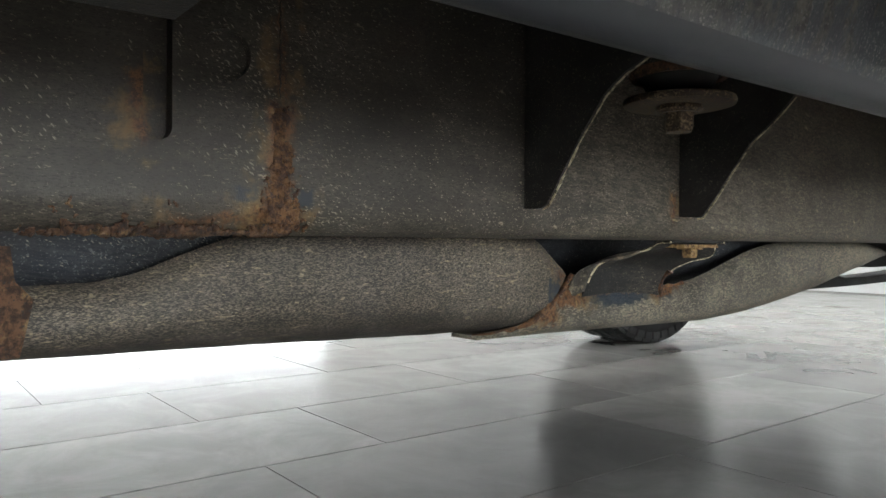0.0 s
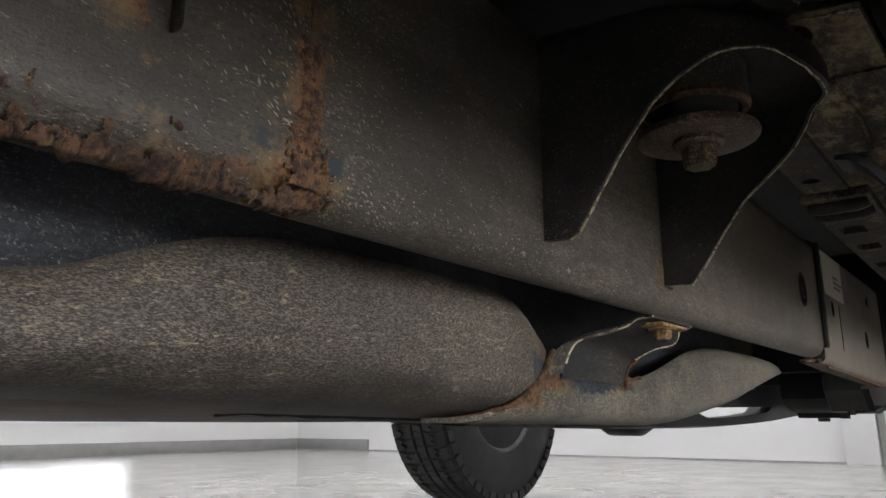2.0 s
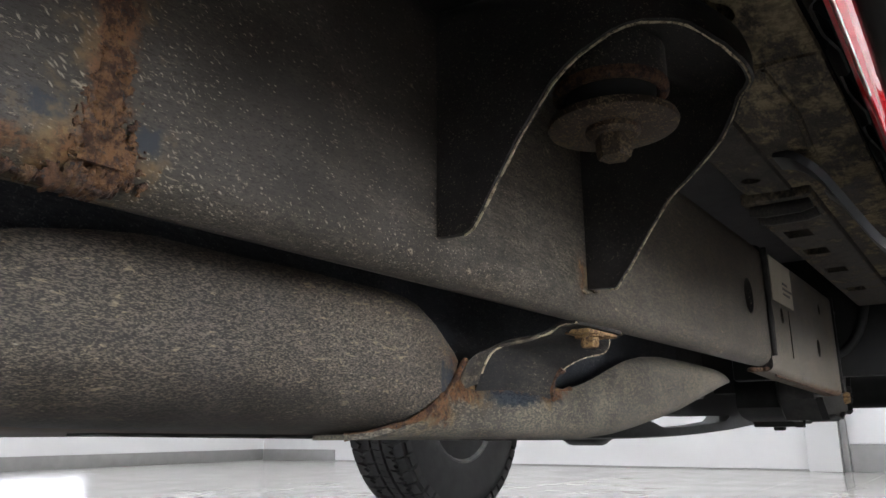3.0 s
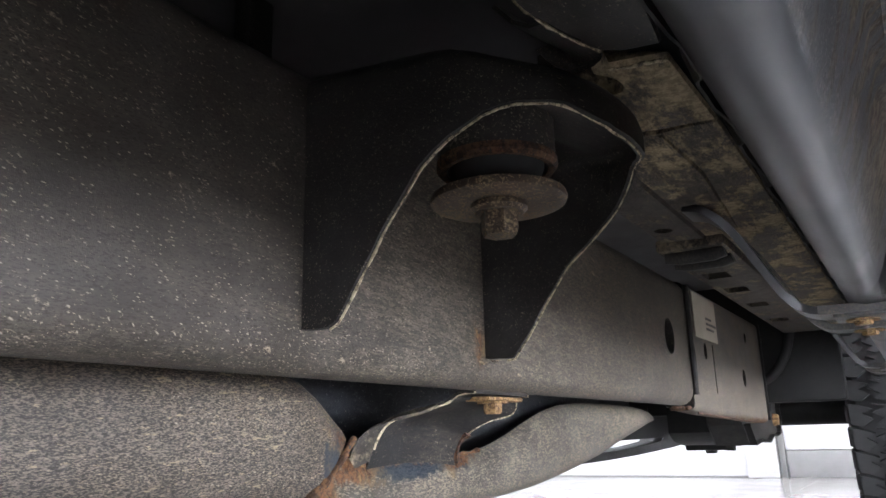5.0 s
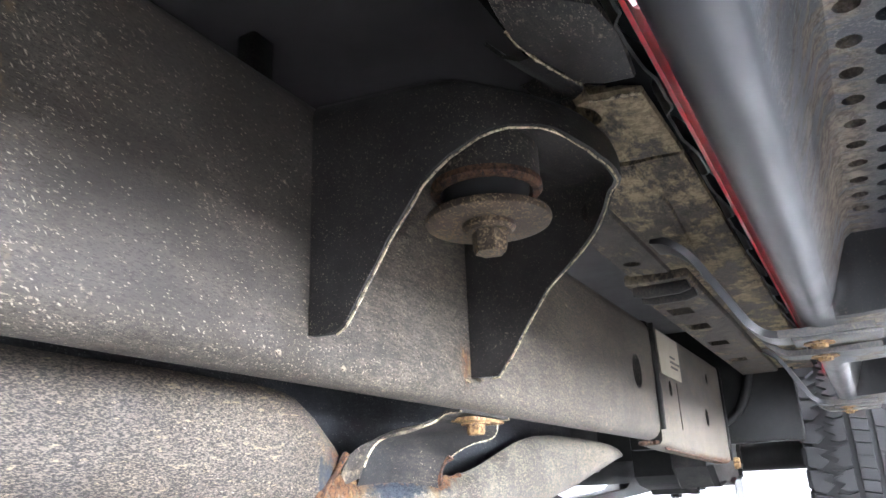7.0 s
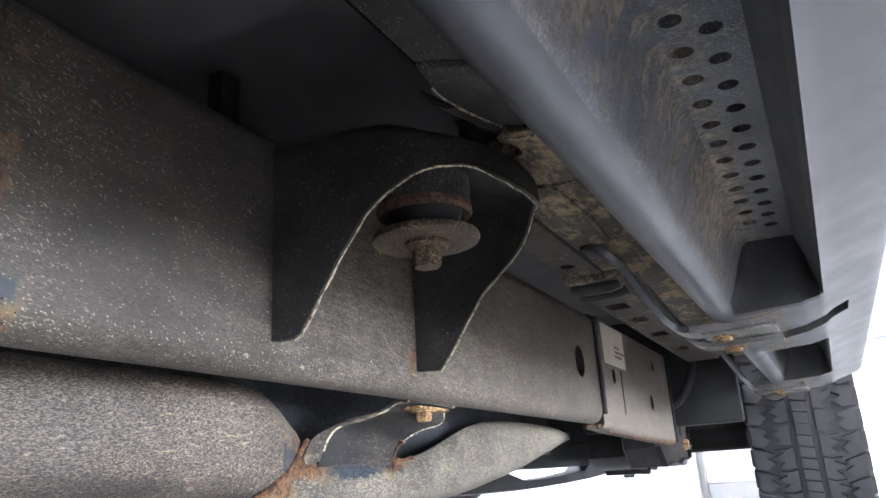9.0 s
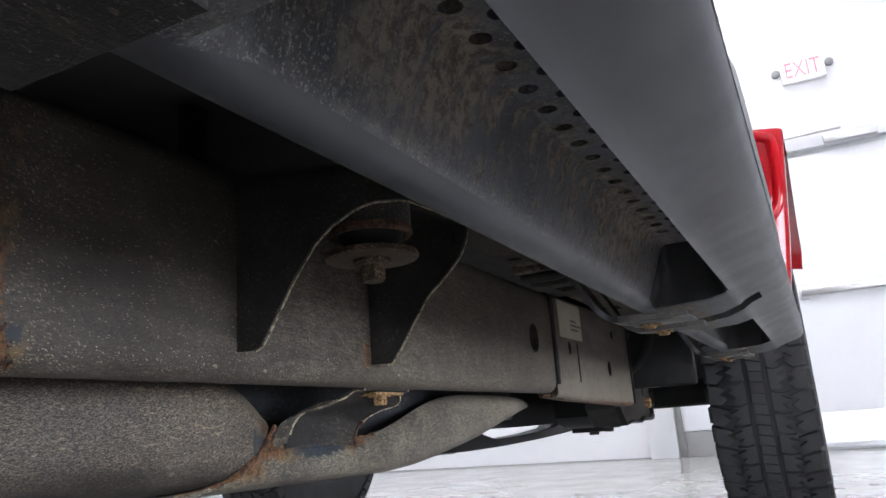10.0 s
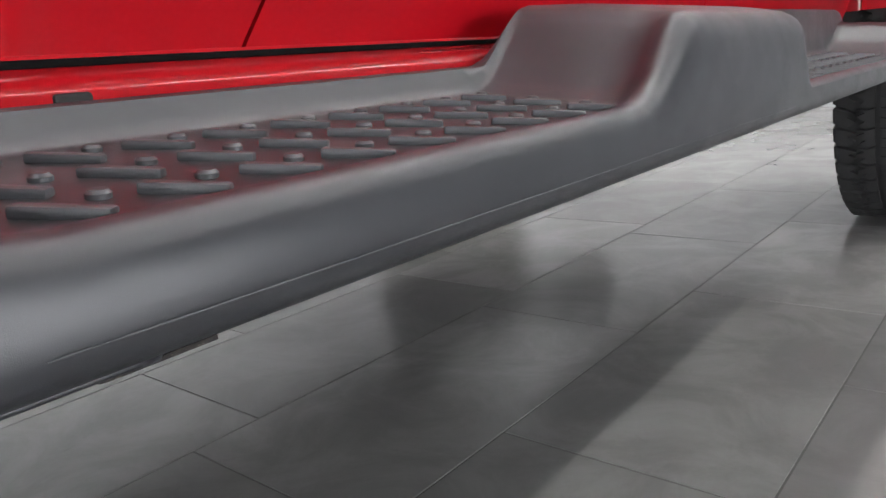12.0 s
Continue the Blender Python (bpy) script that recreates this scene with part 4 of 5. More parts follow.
part("splash_panel", box(-0.44, -0.13, 1.52, 1.545, 0.385, 0.62, 0.006), CHASSIS, car, "black plastic splash panel")
part("splash_panel", box(-0.60, -0.30, 1.80, 1.83, 0.375, 0.60, 0.006), RUBBER, car)


part("crossmember", loft([[(-0.61, y, z0 + 0.003), (-0.625, y, z0), (-0.67, y, z0 + 0.002), (-0.67, y, z1), (-0.61, y, z1)] for y, z0, z1 in ((0.75, 0.290, 0.335), (1.1, 0.284, 0.335), (1.45, 0.282, 0.330), (1.60, 0.2825, 0.302), (1.72, 0.284, 0.303), (1.9, 0.288, 0.309), (2.05, 0.293, 0.318), (2.15, 0.2965, 0.350), (2.4, 0.310, 0.37), (2.6, 0.322, 0.38))]), CHASSIS, car, "black pressed crossmember")
part("upper_brace", loft([[(-0.56, y, z0), (-0.64, y, z0), (-0.64, y, 0.42), (-0.56, y, 0.42)] for y, z0 in ((1.0, 0.335), (1.5, 0.328), (1.6, 0.326), (1.8, 0.327), (2.2, 0.335), (2.7, 0.345))]), CHASSIS, car)


# wheels
def tread_block(bm, pts, r0, r1, y_c, z_c):
    """pts: (x across, angle) of the block's outline."""
    def at(x, a, r):
        return (x, y_c + r * math.cos(a), z_c + r * math.sin(a))
    mx, ma = sum(p[0] for p in pts) / len(pts), sum(p[1] for p in pts) / len(pts)
    low = [bm.verts.new(at(x, a, r0)) for x, a in pts]
    mid = [bm.verts.new(at(x, a, r1 - 0.0015)) for x, a in pts]
    top = [bm.verts.new(at(mx + (x - mx) * 0.975, ma + (a - ma) * 0.98, r1)) for x, a in pts]
    for ring_a, ring_b in ((low, mid), (mid, top)):
        for i in range(len(pts)):
            j = (i + 1) % len(pts)
            bm.faces.new((ring_a[i], ring_a[j], ring_b[j], ring_b[i]))
    bm.faces.new(top)


def wheel(cx, cy, R, out, metal):
    """out: +1 where the wheel's outer face looks to +x."""
    w = empty("wheel")
    w.parent = car
    hw = 0.124
    prof = [(R - 0.200, -0.10), (R - 0.185, -0.112), (R - 0.12, -hw), (R - 0.07, -hw + 0.001), (R - 0.035, -hw + 0.010), (R - 0.016, -0.100), (R - 0.011, -0.085), (R - 0.010, 0.0), (R - 0.011, 0.085), (R - 0.016, 0.100), (R - 0.035, hw - 0.010), (R - 0.07, hw - 0.001), (R - 0.12, hw), (R - 0.185, 0.112), (R - 0.200, 0.10)]
    bm = lathe(prof, 96, (cx, cy, R), "x")
    blocks = bmesh.new()
    n = 48
    s = 2 * math.pi / n
    g = 0.065 * s
    for k in range(n):
        for side in (-1, 1):
            b = k * s + (0.5 * s if side > 0 else 0)
            # shoulder block, its inner edge a zigzag
            shoulder = [(0.1135, b + g), (0.090, b + g + 0.10 * s), (0.070, b + 0.30 * s), (0.089, b + 0.48 * s), (0.070, b + 0.72 * s), (0.088, b + s - g + 0.08 * s), (0.1135, b + s - g)]
            # middle block that interlocks with it
            c = b - 0.02 * s
            middle = [(0.028, c + g), (0.046, c + g + 0.10 * s), (0.068, c + 0.12 * s), (0.049, c + 0.30 * s), (0.071, c + 0.48 * s), (0.049, c + 0.71 * s), (0.062, c + 0.90 * s), (0.046, c + s - g + 0.08 * s), (0.028, c + s - g)]
            for outline, r0, r1 in ((shoulder, R - 0.018, R - 0.001), (middle, R - 0.018, R - 0.0005)):
                pts = [(cx + side * x, t) for x, t in outline]
                tread_block(blocks, pts if side < 0 else pts[::-1], r0, r1, cy, R)
            # sloping shoulder lug down the side wall
            lug = [(0.1225, b + 2 * g), (0.1125, b + g), (0.1125, b + s - g), (0.1225, b + s - 2 * g)]
            pts = [(cx + side * x, t) for x, t in lug]
            tread_block(blocks, pts if side < 0 else pts[::-1], R - 0.040, R - 0.0135, cy, R)
        # centre rib with slanted sipes
        for h in (0.0, 0.5):
            b = (k + h) * s
            for x0, x1 in ((-0.0165, 0.0165),):
                rib = [(x0, b + 0.5 * g), (x1, b + 0.5 * g + 0.12 * s), (x1, b + 0.5 * s - 0.3 * g + 0.12 * s), (x0, b + 0.5 * s - 0.3 * g)]
                tread_block(blocks, [(cx + x, t) for x, t in rib], R - 0.018, R - 0.0005, cy, R)
    for v in blocks.verts:
        if v.co.z < 0.004:
            v.co.z = 0.0005 + 0.25 * max(0.0, v.co.z)
    for v in bm.verts:
        if v.co.z < 0.004:
            v.co.z = 0.0005 + 0.25 * max(0.0, v.co.z)
    tyre = part("tyre", bm, TYRE, w, "black all-terrain tyre with zigzag tread", 30)
    tagged(part("tread", blocks, TYRE, tyre, "", 30), kind="stuff")
    rim_prof = [(R - 0.186, -0.112), (R - 0.192, -0.112), (R - 0.20, -0.100), (R - 0.215, -0.09), (R - 0.235, -0.02), (R - 0.235, 0.06), (R - 0.21, 0.09), (R - 0.20, 0.100), (R - 0.192, 0.112), (R - 0.186, 0.112), (R - 0.186, 0.10), (R - 0.205, 0.085), (R - 0.225, 0.055), (R - 0.225, -0.02), (R - 0.205, -0.085), (R - 0.186, -0.10)]
    part("rim", lathe(rim_prof, 64, (cx, cy, R), "x", closed=True), metal, w, "alloy rim")
    part("hub", lathe([(0.0, 0.085 * out), (0.05, 0.08 * out), (0.06, 0.05 * out), (0.075, 0.02 * out), (0.0, 0.02 * out)], 32, (cx, cy, R), "x"), ALLOY, w)
    for k in range(7):
        a = 2 * math.pi * k / 7
        r_in, r_out = 0.055, R - 0.222
        c, s2 = math.cos(a), math.sin(a)
        ring_a = [(cx + out * dx, cy + r_in * c - t * s2, R + r_in * s2 + t * c) for dx, t in ((0.04, -0.022), (0.04, 0.022), (0.065, 0.018), (0.065, -0.018))]
        ring_b = [(cx + out * dx, cy + r_out * c - t * s2, R + r_out * s2 + t * c) for dx, t in ((0.05, -0.032), (0.05, 0.032), (0.075, 0.026), (0.075, -0.026))]
        part("spoke", loft([ring_a, ring_b]), ALLOY, w)
    part("brake_disc", lathe([(0.06, -0.05 * out), (0.150, -0.05 * out), (0.150, -0.03 * out), (0.06, -0.03 * out)], 40, (cx, cy, R), "x", closed=True), RUST_DARK, w)
    part("brake_caliper", box(cx - 0.07, cx - 0.01, cy - 0.17, cy - 0.09, R - 0.06, R + 0.08, 0.012), BLACK_STEEL, w)
    return w


wheel(-0.048, 2.30, 0.392, 1, ALLOY)
wheel(-1.74, 2.345, 0.392, -1, ALU)

# ---- body underside ----
part("floor_pan", box(-1.50, -0.16, -1.6, 1.75, 0.60, 0.62), VOID, car, "dark floor pan")
part("floor_channel", loft([[(x, 0.24 + dy, z) for dy, z in ((-0.06, 0.60), (-0.045, 0.565), (0.045, 0.565), (0.06, 0.60))] for x in (-1.45, -0.17)]), VOID, car)
part("floor_tab", box(-0.335, -0.320, 0.352, 0.372, 0.548, 0.602, 0.003), BLACK_STEEL, car)


def sill_piece(outline, z, label, material, top=0.60):
    """A pressed sill piece: outline in plan, inner edge rolled up."""
    cx, cy = sum(p[0] for p in outline) / len(outline), sum(p[1] for p in outline) / len(outline)
    rings = []
    for d, dz in ((0.0, top - z), (0.0, 0.013), (0.0, 0.003), (0.0010, 0.0006), (0.003, 0.0)):
        edge_x = -0.136 if dz > 0.02 else (-0.130 if dz > 0.01 else 1.0)
        rings.append([(min(x + math.copysign(d, cx - x), edge_x), y + math.copysign(d, cy - y), z + dz + 0.0012 * noise.noise(Vector((x * 40, y * 25, z)))) for x, y in outline])
    return part("sill_panel", loft(rings), material, car, label)


def along(points, n=5):
    return [(v.x, v.y) for v in smooth_line([(x, y, 0) for x, y in points], n)]


sill_piece([(-0.137, -1.4), (-0.137, -0.4), (-0.137, 0.10), (-0.1365, 0.24), (-0.137, 0.300), (-0.125, 0.305), (-0.110, 0.3135), (-0.099, 0.325), (-0.096, 0.30), (-0.095, 0.0), (-0.094, -1.4)], 0.515, "dusty dark sill underside", SILL)
inner_edge = [(-0.138, 0.304), (-0.1405, 0.325), (-0.140, 0.340), (-0.134, 0.367), (-0.1265, 0.388)]
sill_piece(along(inner_edge) + [(-0.114, 0.396), (-0.100, 0.399), (-0.096, 0.36), (-0.0985, 0.329), (-0.110, 0.317), (-0.125, 0.3085)], 0.514, "dusty dark sill underside", SILL)
slope = along([(-0.1375, 0.352), (-0.133, 0.371), (-0.127, 0.392), (-0.131, 0.400), (-0.139, 0.402)])
slope_piece = thicken(part("sill_slope", loft([[(x, y, 0.5155) for x, y in slope], [(x - 0.008, y + 0.003, 0.5175) for x, y in slope], [(x - 0.018, y + 0.007, 0.525) for x, y in slope], [(x - 0.030, y + 0.012, 0.540) for x, y in slope]], False, False), SILL, car, "muddy sloping sill flank"), 0.002, 0.0)
part("mud_ridge", tube([(x + 0.001, y, 0.5135 + 0.001 * noise.noise(Vector((y * 200, 0, 1)))) for x, y in along(inner_edge[1:], 8)], 0.0007, 6, wobble=1.0), EDGE, slope_piece, "dried pale mud along the fold")
corner = sill_piece(along([(-0.1265, 0.402), (-0.150, 0.412), (-0.152, 0.450), (-0.148, 0.4865)]) + [(-0.129, 0.4915), (-0.120, 0.493), (-0.098, 0.497), (-0.099, 0.45), (-0.100, 0.408), (-0.112, 0.405)], 0.5115, "muddy sill underside", SILL_MUD)
pocket = lathe([(0.0125, 0.49), (0.0115, 0.55)], 24)
for v in pocket.verts:
    v.co = Vector((-0.1365 + v.co.x * 0.75 + 0.25 * (v.co.y), 0.417 + v.co.y * 1.15, v.co.z))
cut(corner, [part("opening", pocket, VOID)])
part("mud_ridge", tube([(x, y, 0.511 + 0.001 * noise.noise(Vector((x * 300, 0, 1)))) for x, y in along([(-0.127, 0.4025), (-0.118, 0.4055), (-0.110, 0.406), (-0.101, 0.409)], 8)], 0.0007, 6, wobble=1.0), EDGE, corner, "dried pale mud along the fold")
s4 = sill_piece([(-0.168, 0.486), (-0.130, 0.4975), (-0.122, 0.4965), (-0.098, 0.500), (-0.097, 1.56), (-0.168, 1.56)], 0.512, "muddy tan sill underside", SILL_MUD)
part("fold", tube([(-0.131, 0.50, 0.512), (-0.128, 0.58, 0.5115), (-0.135, 0.70, 0.512), (-0.140, 0.78, 0.5135)], 0.0022, 6, wobble=0.5), SILL_MUD, s4)
# outrigger with a round hole near the mount
bm = loft([[(x, y, z) for x, z in ((-0.215, 0.60), (-0.213, 0.520), (-0.205, 0.511), (-0.168, 0.509), (-0.162, 0.520), (-0.162, 0.60))] for y in (0.52, 0.60, 0.72, 0.752)])
plate = part("sill_reinforcement", bm, SILL_PLATE, car, "dusty sill reinforcement plate")
cut(plate, [part("opening", lathe([(0.008, 0.49), (0.008, 0.54)], 20, (-0.191, 0.709, 0)), SILL)])
bm = box(-0.213, -0.152, 0.756, 1.50, 0.503, 0.515, 0.003)
perf = part("perforated_plate", bm, SILL_PLATE, car, "perforated dusty sill plate")
cut(perf, [part("opening", box(-0.203, -0.178, y, y + 0.034, 0.49, 0.53), SILL) for y in (0.884, 0.985, 1.118, 1.290)])
for y in (0.772, 0.806):
    part("ridge", tube([(-0.207, y, 0.502), (-0.195, y, 0.4995), (-0.165, y, 0.4995), (-0.155, y, 0.502)], 0.0075, 10), BLACK_STEEL, perf)
# pinch weld flange with a wavy lower edge
wave = []
for k in range(260):
    y = -0.6 + 1.9 * k / 259
    w = min(1.0, max(-1.0, 2.2 * math.sin(y * 68)))
    wave.append((-0.0890 + 0.0030 * w, y, 0.4995 + 0.0025 * noise.noise(Vector((y * 60, 0, 0))) - 0.003 * w))
thicken(part("pinch_flange", loft([[(-0.0985, y, 0.524) for x, y, z in wave], [(x - 0.004, y, 0.516) for x, y, z in wave], [(x, y, z) for x, y, z in wave]], False, False), BLACK_STEEL, car, "black wavy pinch weld flange"), 0.0015, 0.0)


# added black strip that hides the open gap between sill and flange
part("sill_gap_strip", box(-0.118, -0.0855, -1.4, 1.58, 0.5185, 0.5225, 0.001), GAP_BLACK, car, "black strip added to close the sill gap")


# ---- painted body side ----
SIDE = [(0.498, -0.0825), (0.512, -0.0832), (0.522, -0.0838), (0.5270, -0.0870), (0.5305, -0.098), (0.5335, -0.1100), (0.5350, -0.1145), (0.5385, -0.1165), (0.545, -0.115), (0.570, -0.1062), (0.600, -0.0955), (0.607, -0.0932), (0.615, -0.0918), (0.65, -0.0895), (0.70, -0.088), (0.80, -0.087), (0.95, -0.090), (1.15, -0.100)]


def side_x(z):
    return interp(SIDE, z)


def body_panel(name, zs, y0, y1, label="", ny=14, thick=0.008):
    rings = []
    for z in zs:
        a, b = y0(z), y1(z)
        rings.append([(side_x(z), a + (b - a) * k / ny, z) for k in range(ny + 1)])
    ob = part(name, loft(rings, False, False), RED, car, label, 50)
    if sum(p.normal.x for p in ob.data.polygons) < 0:
        ob.data.flip_normals()
    return thicken(ob, thick, -1.0)


ROUND = [(0.535, 0.882), (0.654, 0.882), (0.656, 0.860), (0.660, 0.815), (0.666, 0.775), (0.675, 0.742), (0.690, 0.724), (0.715, 0.710), (0.75, 0.703), (0.80, 0.700), (1.15, 0.695)]
Z_DOOR = [0.5385, 0.545, 0.56, 0.58, 0.595, 0.600, 0.607, 0.615, 0.64, 0.654, 0.656, 0.66, 0.666, 0.675, 0.69, 0.715, 0.75, 0.80, 0.90, 1.02, 1.15]
body_panel("rocker_panel", [0.498, 0.505, 0.512, 0.517, 0.522, 0.527, 0.5305, 0.5335, 0.5350], lambda z: -1.4, lambda z: 1.62, "glossy red rocker panel", 30, 0.0022)
body_panel("rear_door", Z_DOOR, lambda z: -1.4, lambda z: 0.1585 + 0.5 * (z - 0.535), "glossy red door")
body_panel("front_door", Z_DOOR, lambda z: 0.1615 + 0.5 * (z - 0.535), lambda z: interp(ROUND, z), "glossy red door")
body_panel("cowl_lower_panel", [0.5385, 0.545, 0.56, 0.58, 0.60, 0.62, 0.64, 0.655], lambda z: 0.8845, lambda z: 1.715, "glossy red lower body panel")
body_panel("cowl_side_panel", [0.663, 0.668, 0.677, 0.692, 0.717, 0.75, 0.80, 0.90, 1.02, 1.15], lambda z: interp(ROUND, z - 0.001) + 0.007, lambda z: 1.715, "glossy red cowl side panel")
part("inner_body", box(-0.150, -0.1195, -1.4, 1.60, 0.530, 1.15, 0.003), GAP_BLACK, car, "black door seals and inner body")
part("door_flange", box(-0.1215, -0.1150, -1.4, 1.70, 0.5300, 0.5415, 0.002), RED, car, "red body flange under the doors")
# thin black strip in place of the shadow line below the doors
part("door_gap_shade", box(-0.1195, -0.1138, -1.4, 1.70, 0.5350, 0.5392, 0.001), GAP_BLACK, car, "thin black strip for the shade line under the doors")
# unseen far side and flat top, added to keep light out from there
part("opposite_body_side", box(-1.50, -1.47, -1.4, 1.6, 0.50, 1.15, 0.01), RED, car)
part("body_cover", box(-1.49, -0.12, -1.4, 1.9, 1.13, 1.16, 0.01), RED, car)
part("rocker_clip", box(-0.098, -0.0815, 0.034, 0.052, 0.508, 0.5225, 0.002), RUBBER, car)

# front fender
fender_path = [(1.735, 0.562), (1.735, 0.75), (1.737, 0.90), (1.743, 0.958), (1.758, 0.988), (1.79, 1.003), (1.90, 1.008), (2.2, 1.010), (2.60, 1.005), (2.85, 0.96), (2.95, 0.88)]
path = smooth_line([(0, y, z) for y, z in fender_path], 5)


def fender_shell(name, x_in, x_out, back, label, parent):
    """A bent sheet with rolled rim along the arch; x_out: its outer edge by height; back: how far its rear face is set forward."""
    rings = []
    for i, p in enumerate(path):
        d = (path[min(i + 1, len(path) - 1)] - path[max(i - 1, 0)]).normalized()
        n_in = Vector((0, d.z, -d.y))
        base = p + back * n_in
        xo = x_out(p.z)
        drop = abs(n_in.z) * 0.045
        row = []
        for x, depth in ((x_in, 0.060), (x_in, 0.004), (x_in + 0.004, 0.0), (xo - 0.013, 0.0), (xo - 0.005, 0.002), (xo - 0.001, 0.007), (xo, 0.014), (xo, 0.060)):
            q = base + depth * n_in - Vector((0, 0, drop * (x - x_in) / (xo - x_in)))
            row.append((x, q.y, q.z))
        rings.append(row)
    return part(name, loft(rings), RED, parent, label, 35)


fender = fender_shell("front_fender", -0.085, lambda z: interp([(0.56, 0.066), (0.70, 0.086), (0.95, 0.112), (1.02, 0.112)], z), 0.0, "glossy red front fender flare", car)
fender_shell("fender_body", -0.190, lambda z: -0.084, 0.022, "glossy red inner fender panel", fender)
bead = smooth_line([(-0.070, 1.7385, 0.968), (0.0, 1.7365, 0.958), (0.070, 1.7345, 0.938), (0.084, 1.7335, 0.915), (0.0835, 1.7330, 0.85), (0.080, 1.7325, 0.80), (0.070, 1.7325, 0.766), (0.045, 1.7325, 0.735), (0.0, 1.7325, 0.700), (-0.040, 1.7325, 0.676), (-0.078, 1.7325, 0.658)], 7)
part("crease", tube([(p.x, p.y + 0.0045, p.z) for p in bead], 0.0125, 14), RED, fender)
part("fender_liner", box(-0.125, 0.060, 1.80, 1.815, 0.57, 0.92, 0.004), RUBBER, fender)
clip = part("fender_clip", tube(smooth_line([(-0.150, 1.752, 0.955), (-0.138, 1.742, 0.925), (-0.128, 1.740, 0.87), (-0.112, 1.742, 0.84)], 6), 0.009, 8), RED, fender, "red painted latch bracket")
part("latch_arm", tube([(-0.140, 1.738, 0.90), (-0.122, 1.730, 0.862), (-0.098, 1.730, 0.843)], 0.006, 8), RUBBER, clip, "black latch arm")
hinge = part("windshield_hinge", box(-0.10, -0.036, 1.395, 1.425, 1.088, 1.140, 0.008), RED, car, "red windshield hinge bracket")
part("hinge_knob", lathe([(0.0, -0.02), (0.014, -0.018), (0.016, 0.012), (0.008, 0.02), (0.0, 0.021)], 20, (-0.036, 1.43, 1.055)), RUBBER, hinge, "black rubber knob")

# ---- side step ----
# height of the moulded hump along the step, at its middle and along its outer edge
HUMP = [(-1.3, 1.0), (-0.20, 1.0), (-0.15, 0.85), (-0.11, 0.45), (-0.07, 0.10), (-0.045, 0.0), (0.316, 0.0), (0.333, 0.13), (0.352, 0.42), (0.371, 0.76), (0.386, 0.94), (0.402, 1.0), (0.612, 1.0), (0.631, 0.96), (0.643, 0.60), (0.651, 0.15), (0.660, 0.0), (1.36, 0.0), (1.41, 0.25), (1.45, 0.62), (1.475, 0.72), (1.51, 0.74)]
HUMP_OUT = [(-1.3, 1.0), (-0.20, 1.0), (-0.15, 0.85), (-0.11, 0.45), (-0.07, 0.10), (-0.045, 0.0), (0.285, 0.0), (0.305, 0.05), (0.328, 0.22), (0.348, 0.52), (0.363, 0.80), (0.375, 0.95), (0.388, 1.0), (0.612, 1.0), (0.631, 0.96), (0.643, 0.60), (0.651, 0.15), (0.660, 0.0), (1.36, 0.0), (1.41, 0.25), (1.45, 0.62), (1.475, 0.72), (1.51, 0.74)]
CAVITY = [(-1.3, 0.0), (0.068, 0.0), (0.096, 1.0), (0.634, 1.0), (0.648, 0.0), (0.900, 0.0), (0.915, 0.95), (1.25, 0.95), (1.262, 0.0), (1.9, 0.0)]
TAPER = [(-1.3, 1.0), (1.44, 1.0), (1.475, 0.95), (1.495, 0.86), (1.506, 0.72), (1.51, 0.55)]


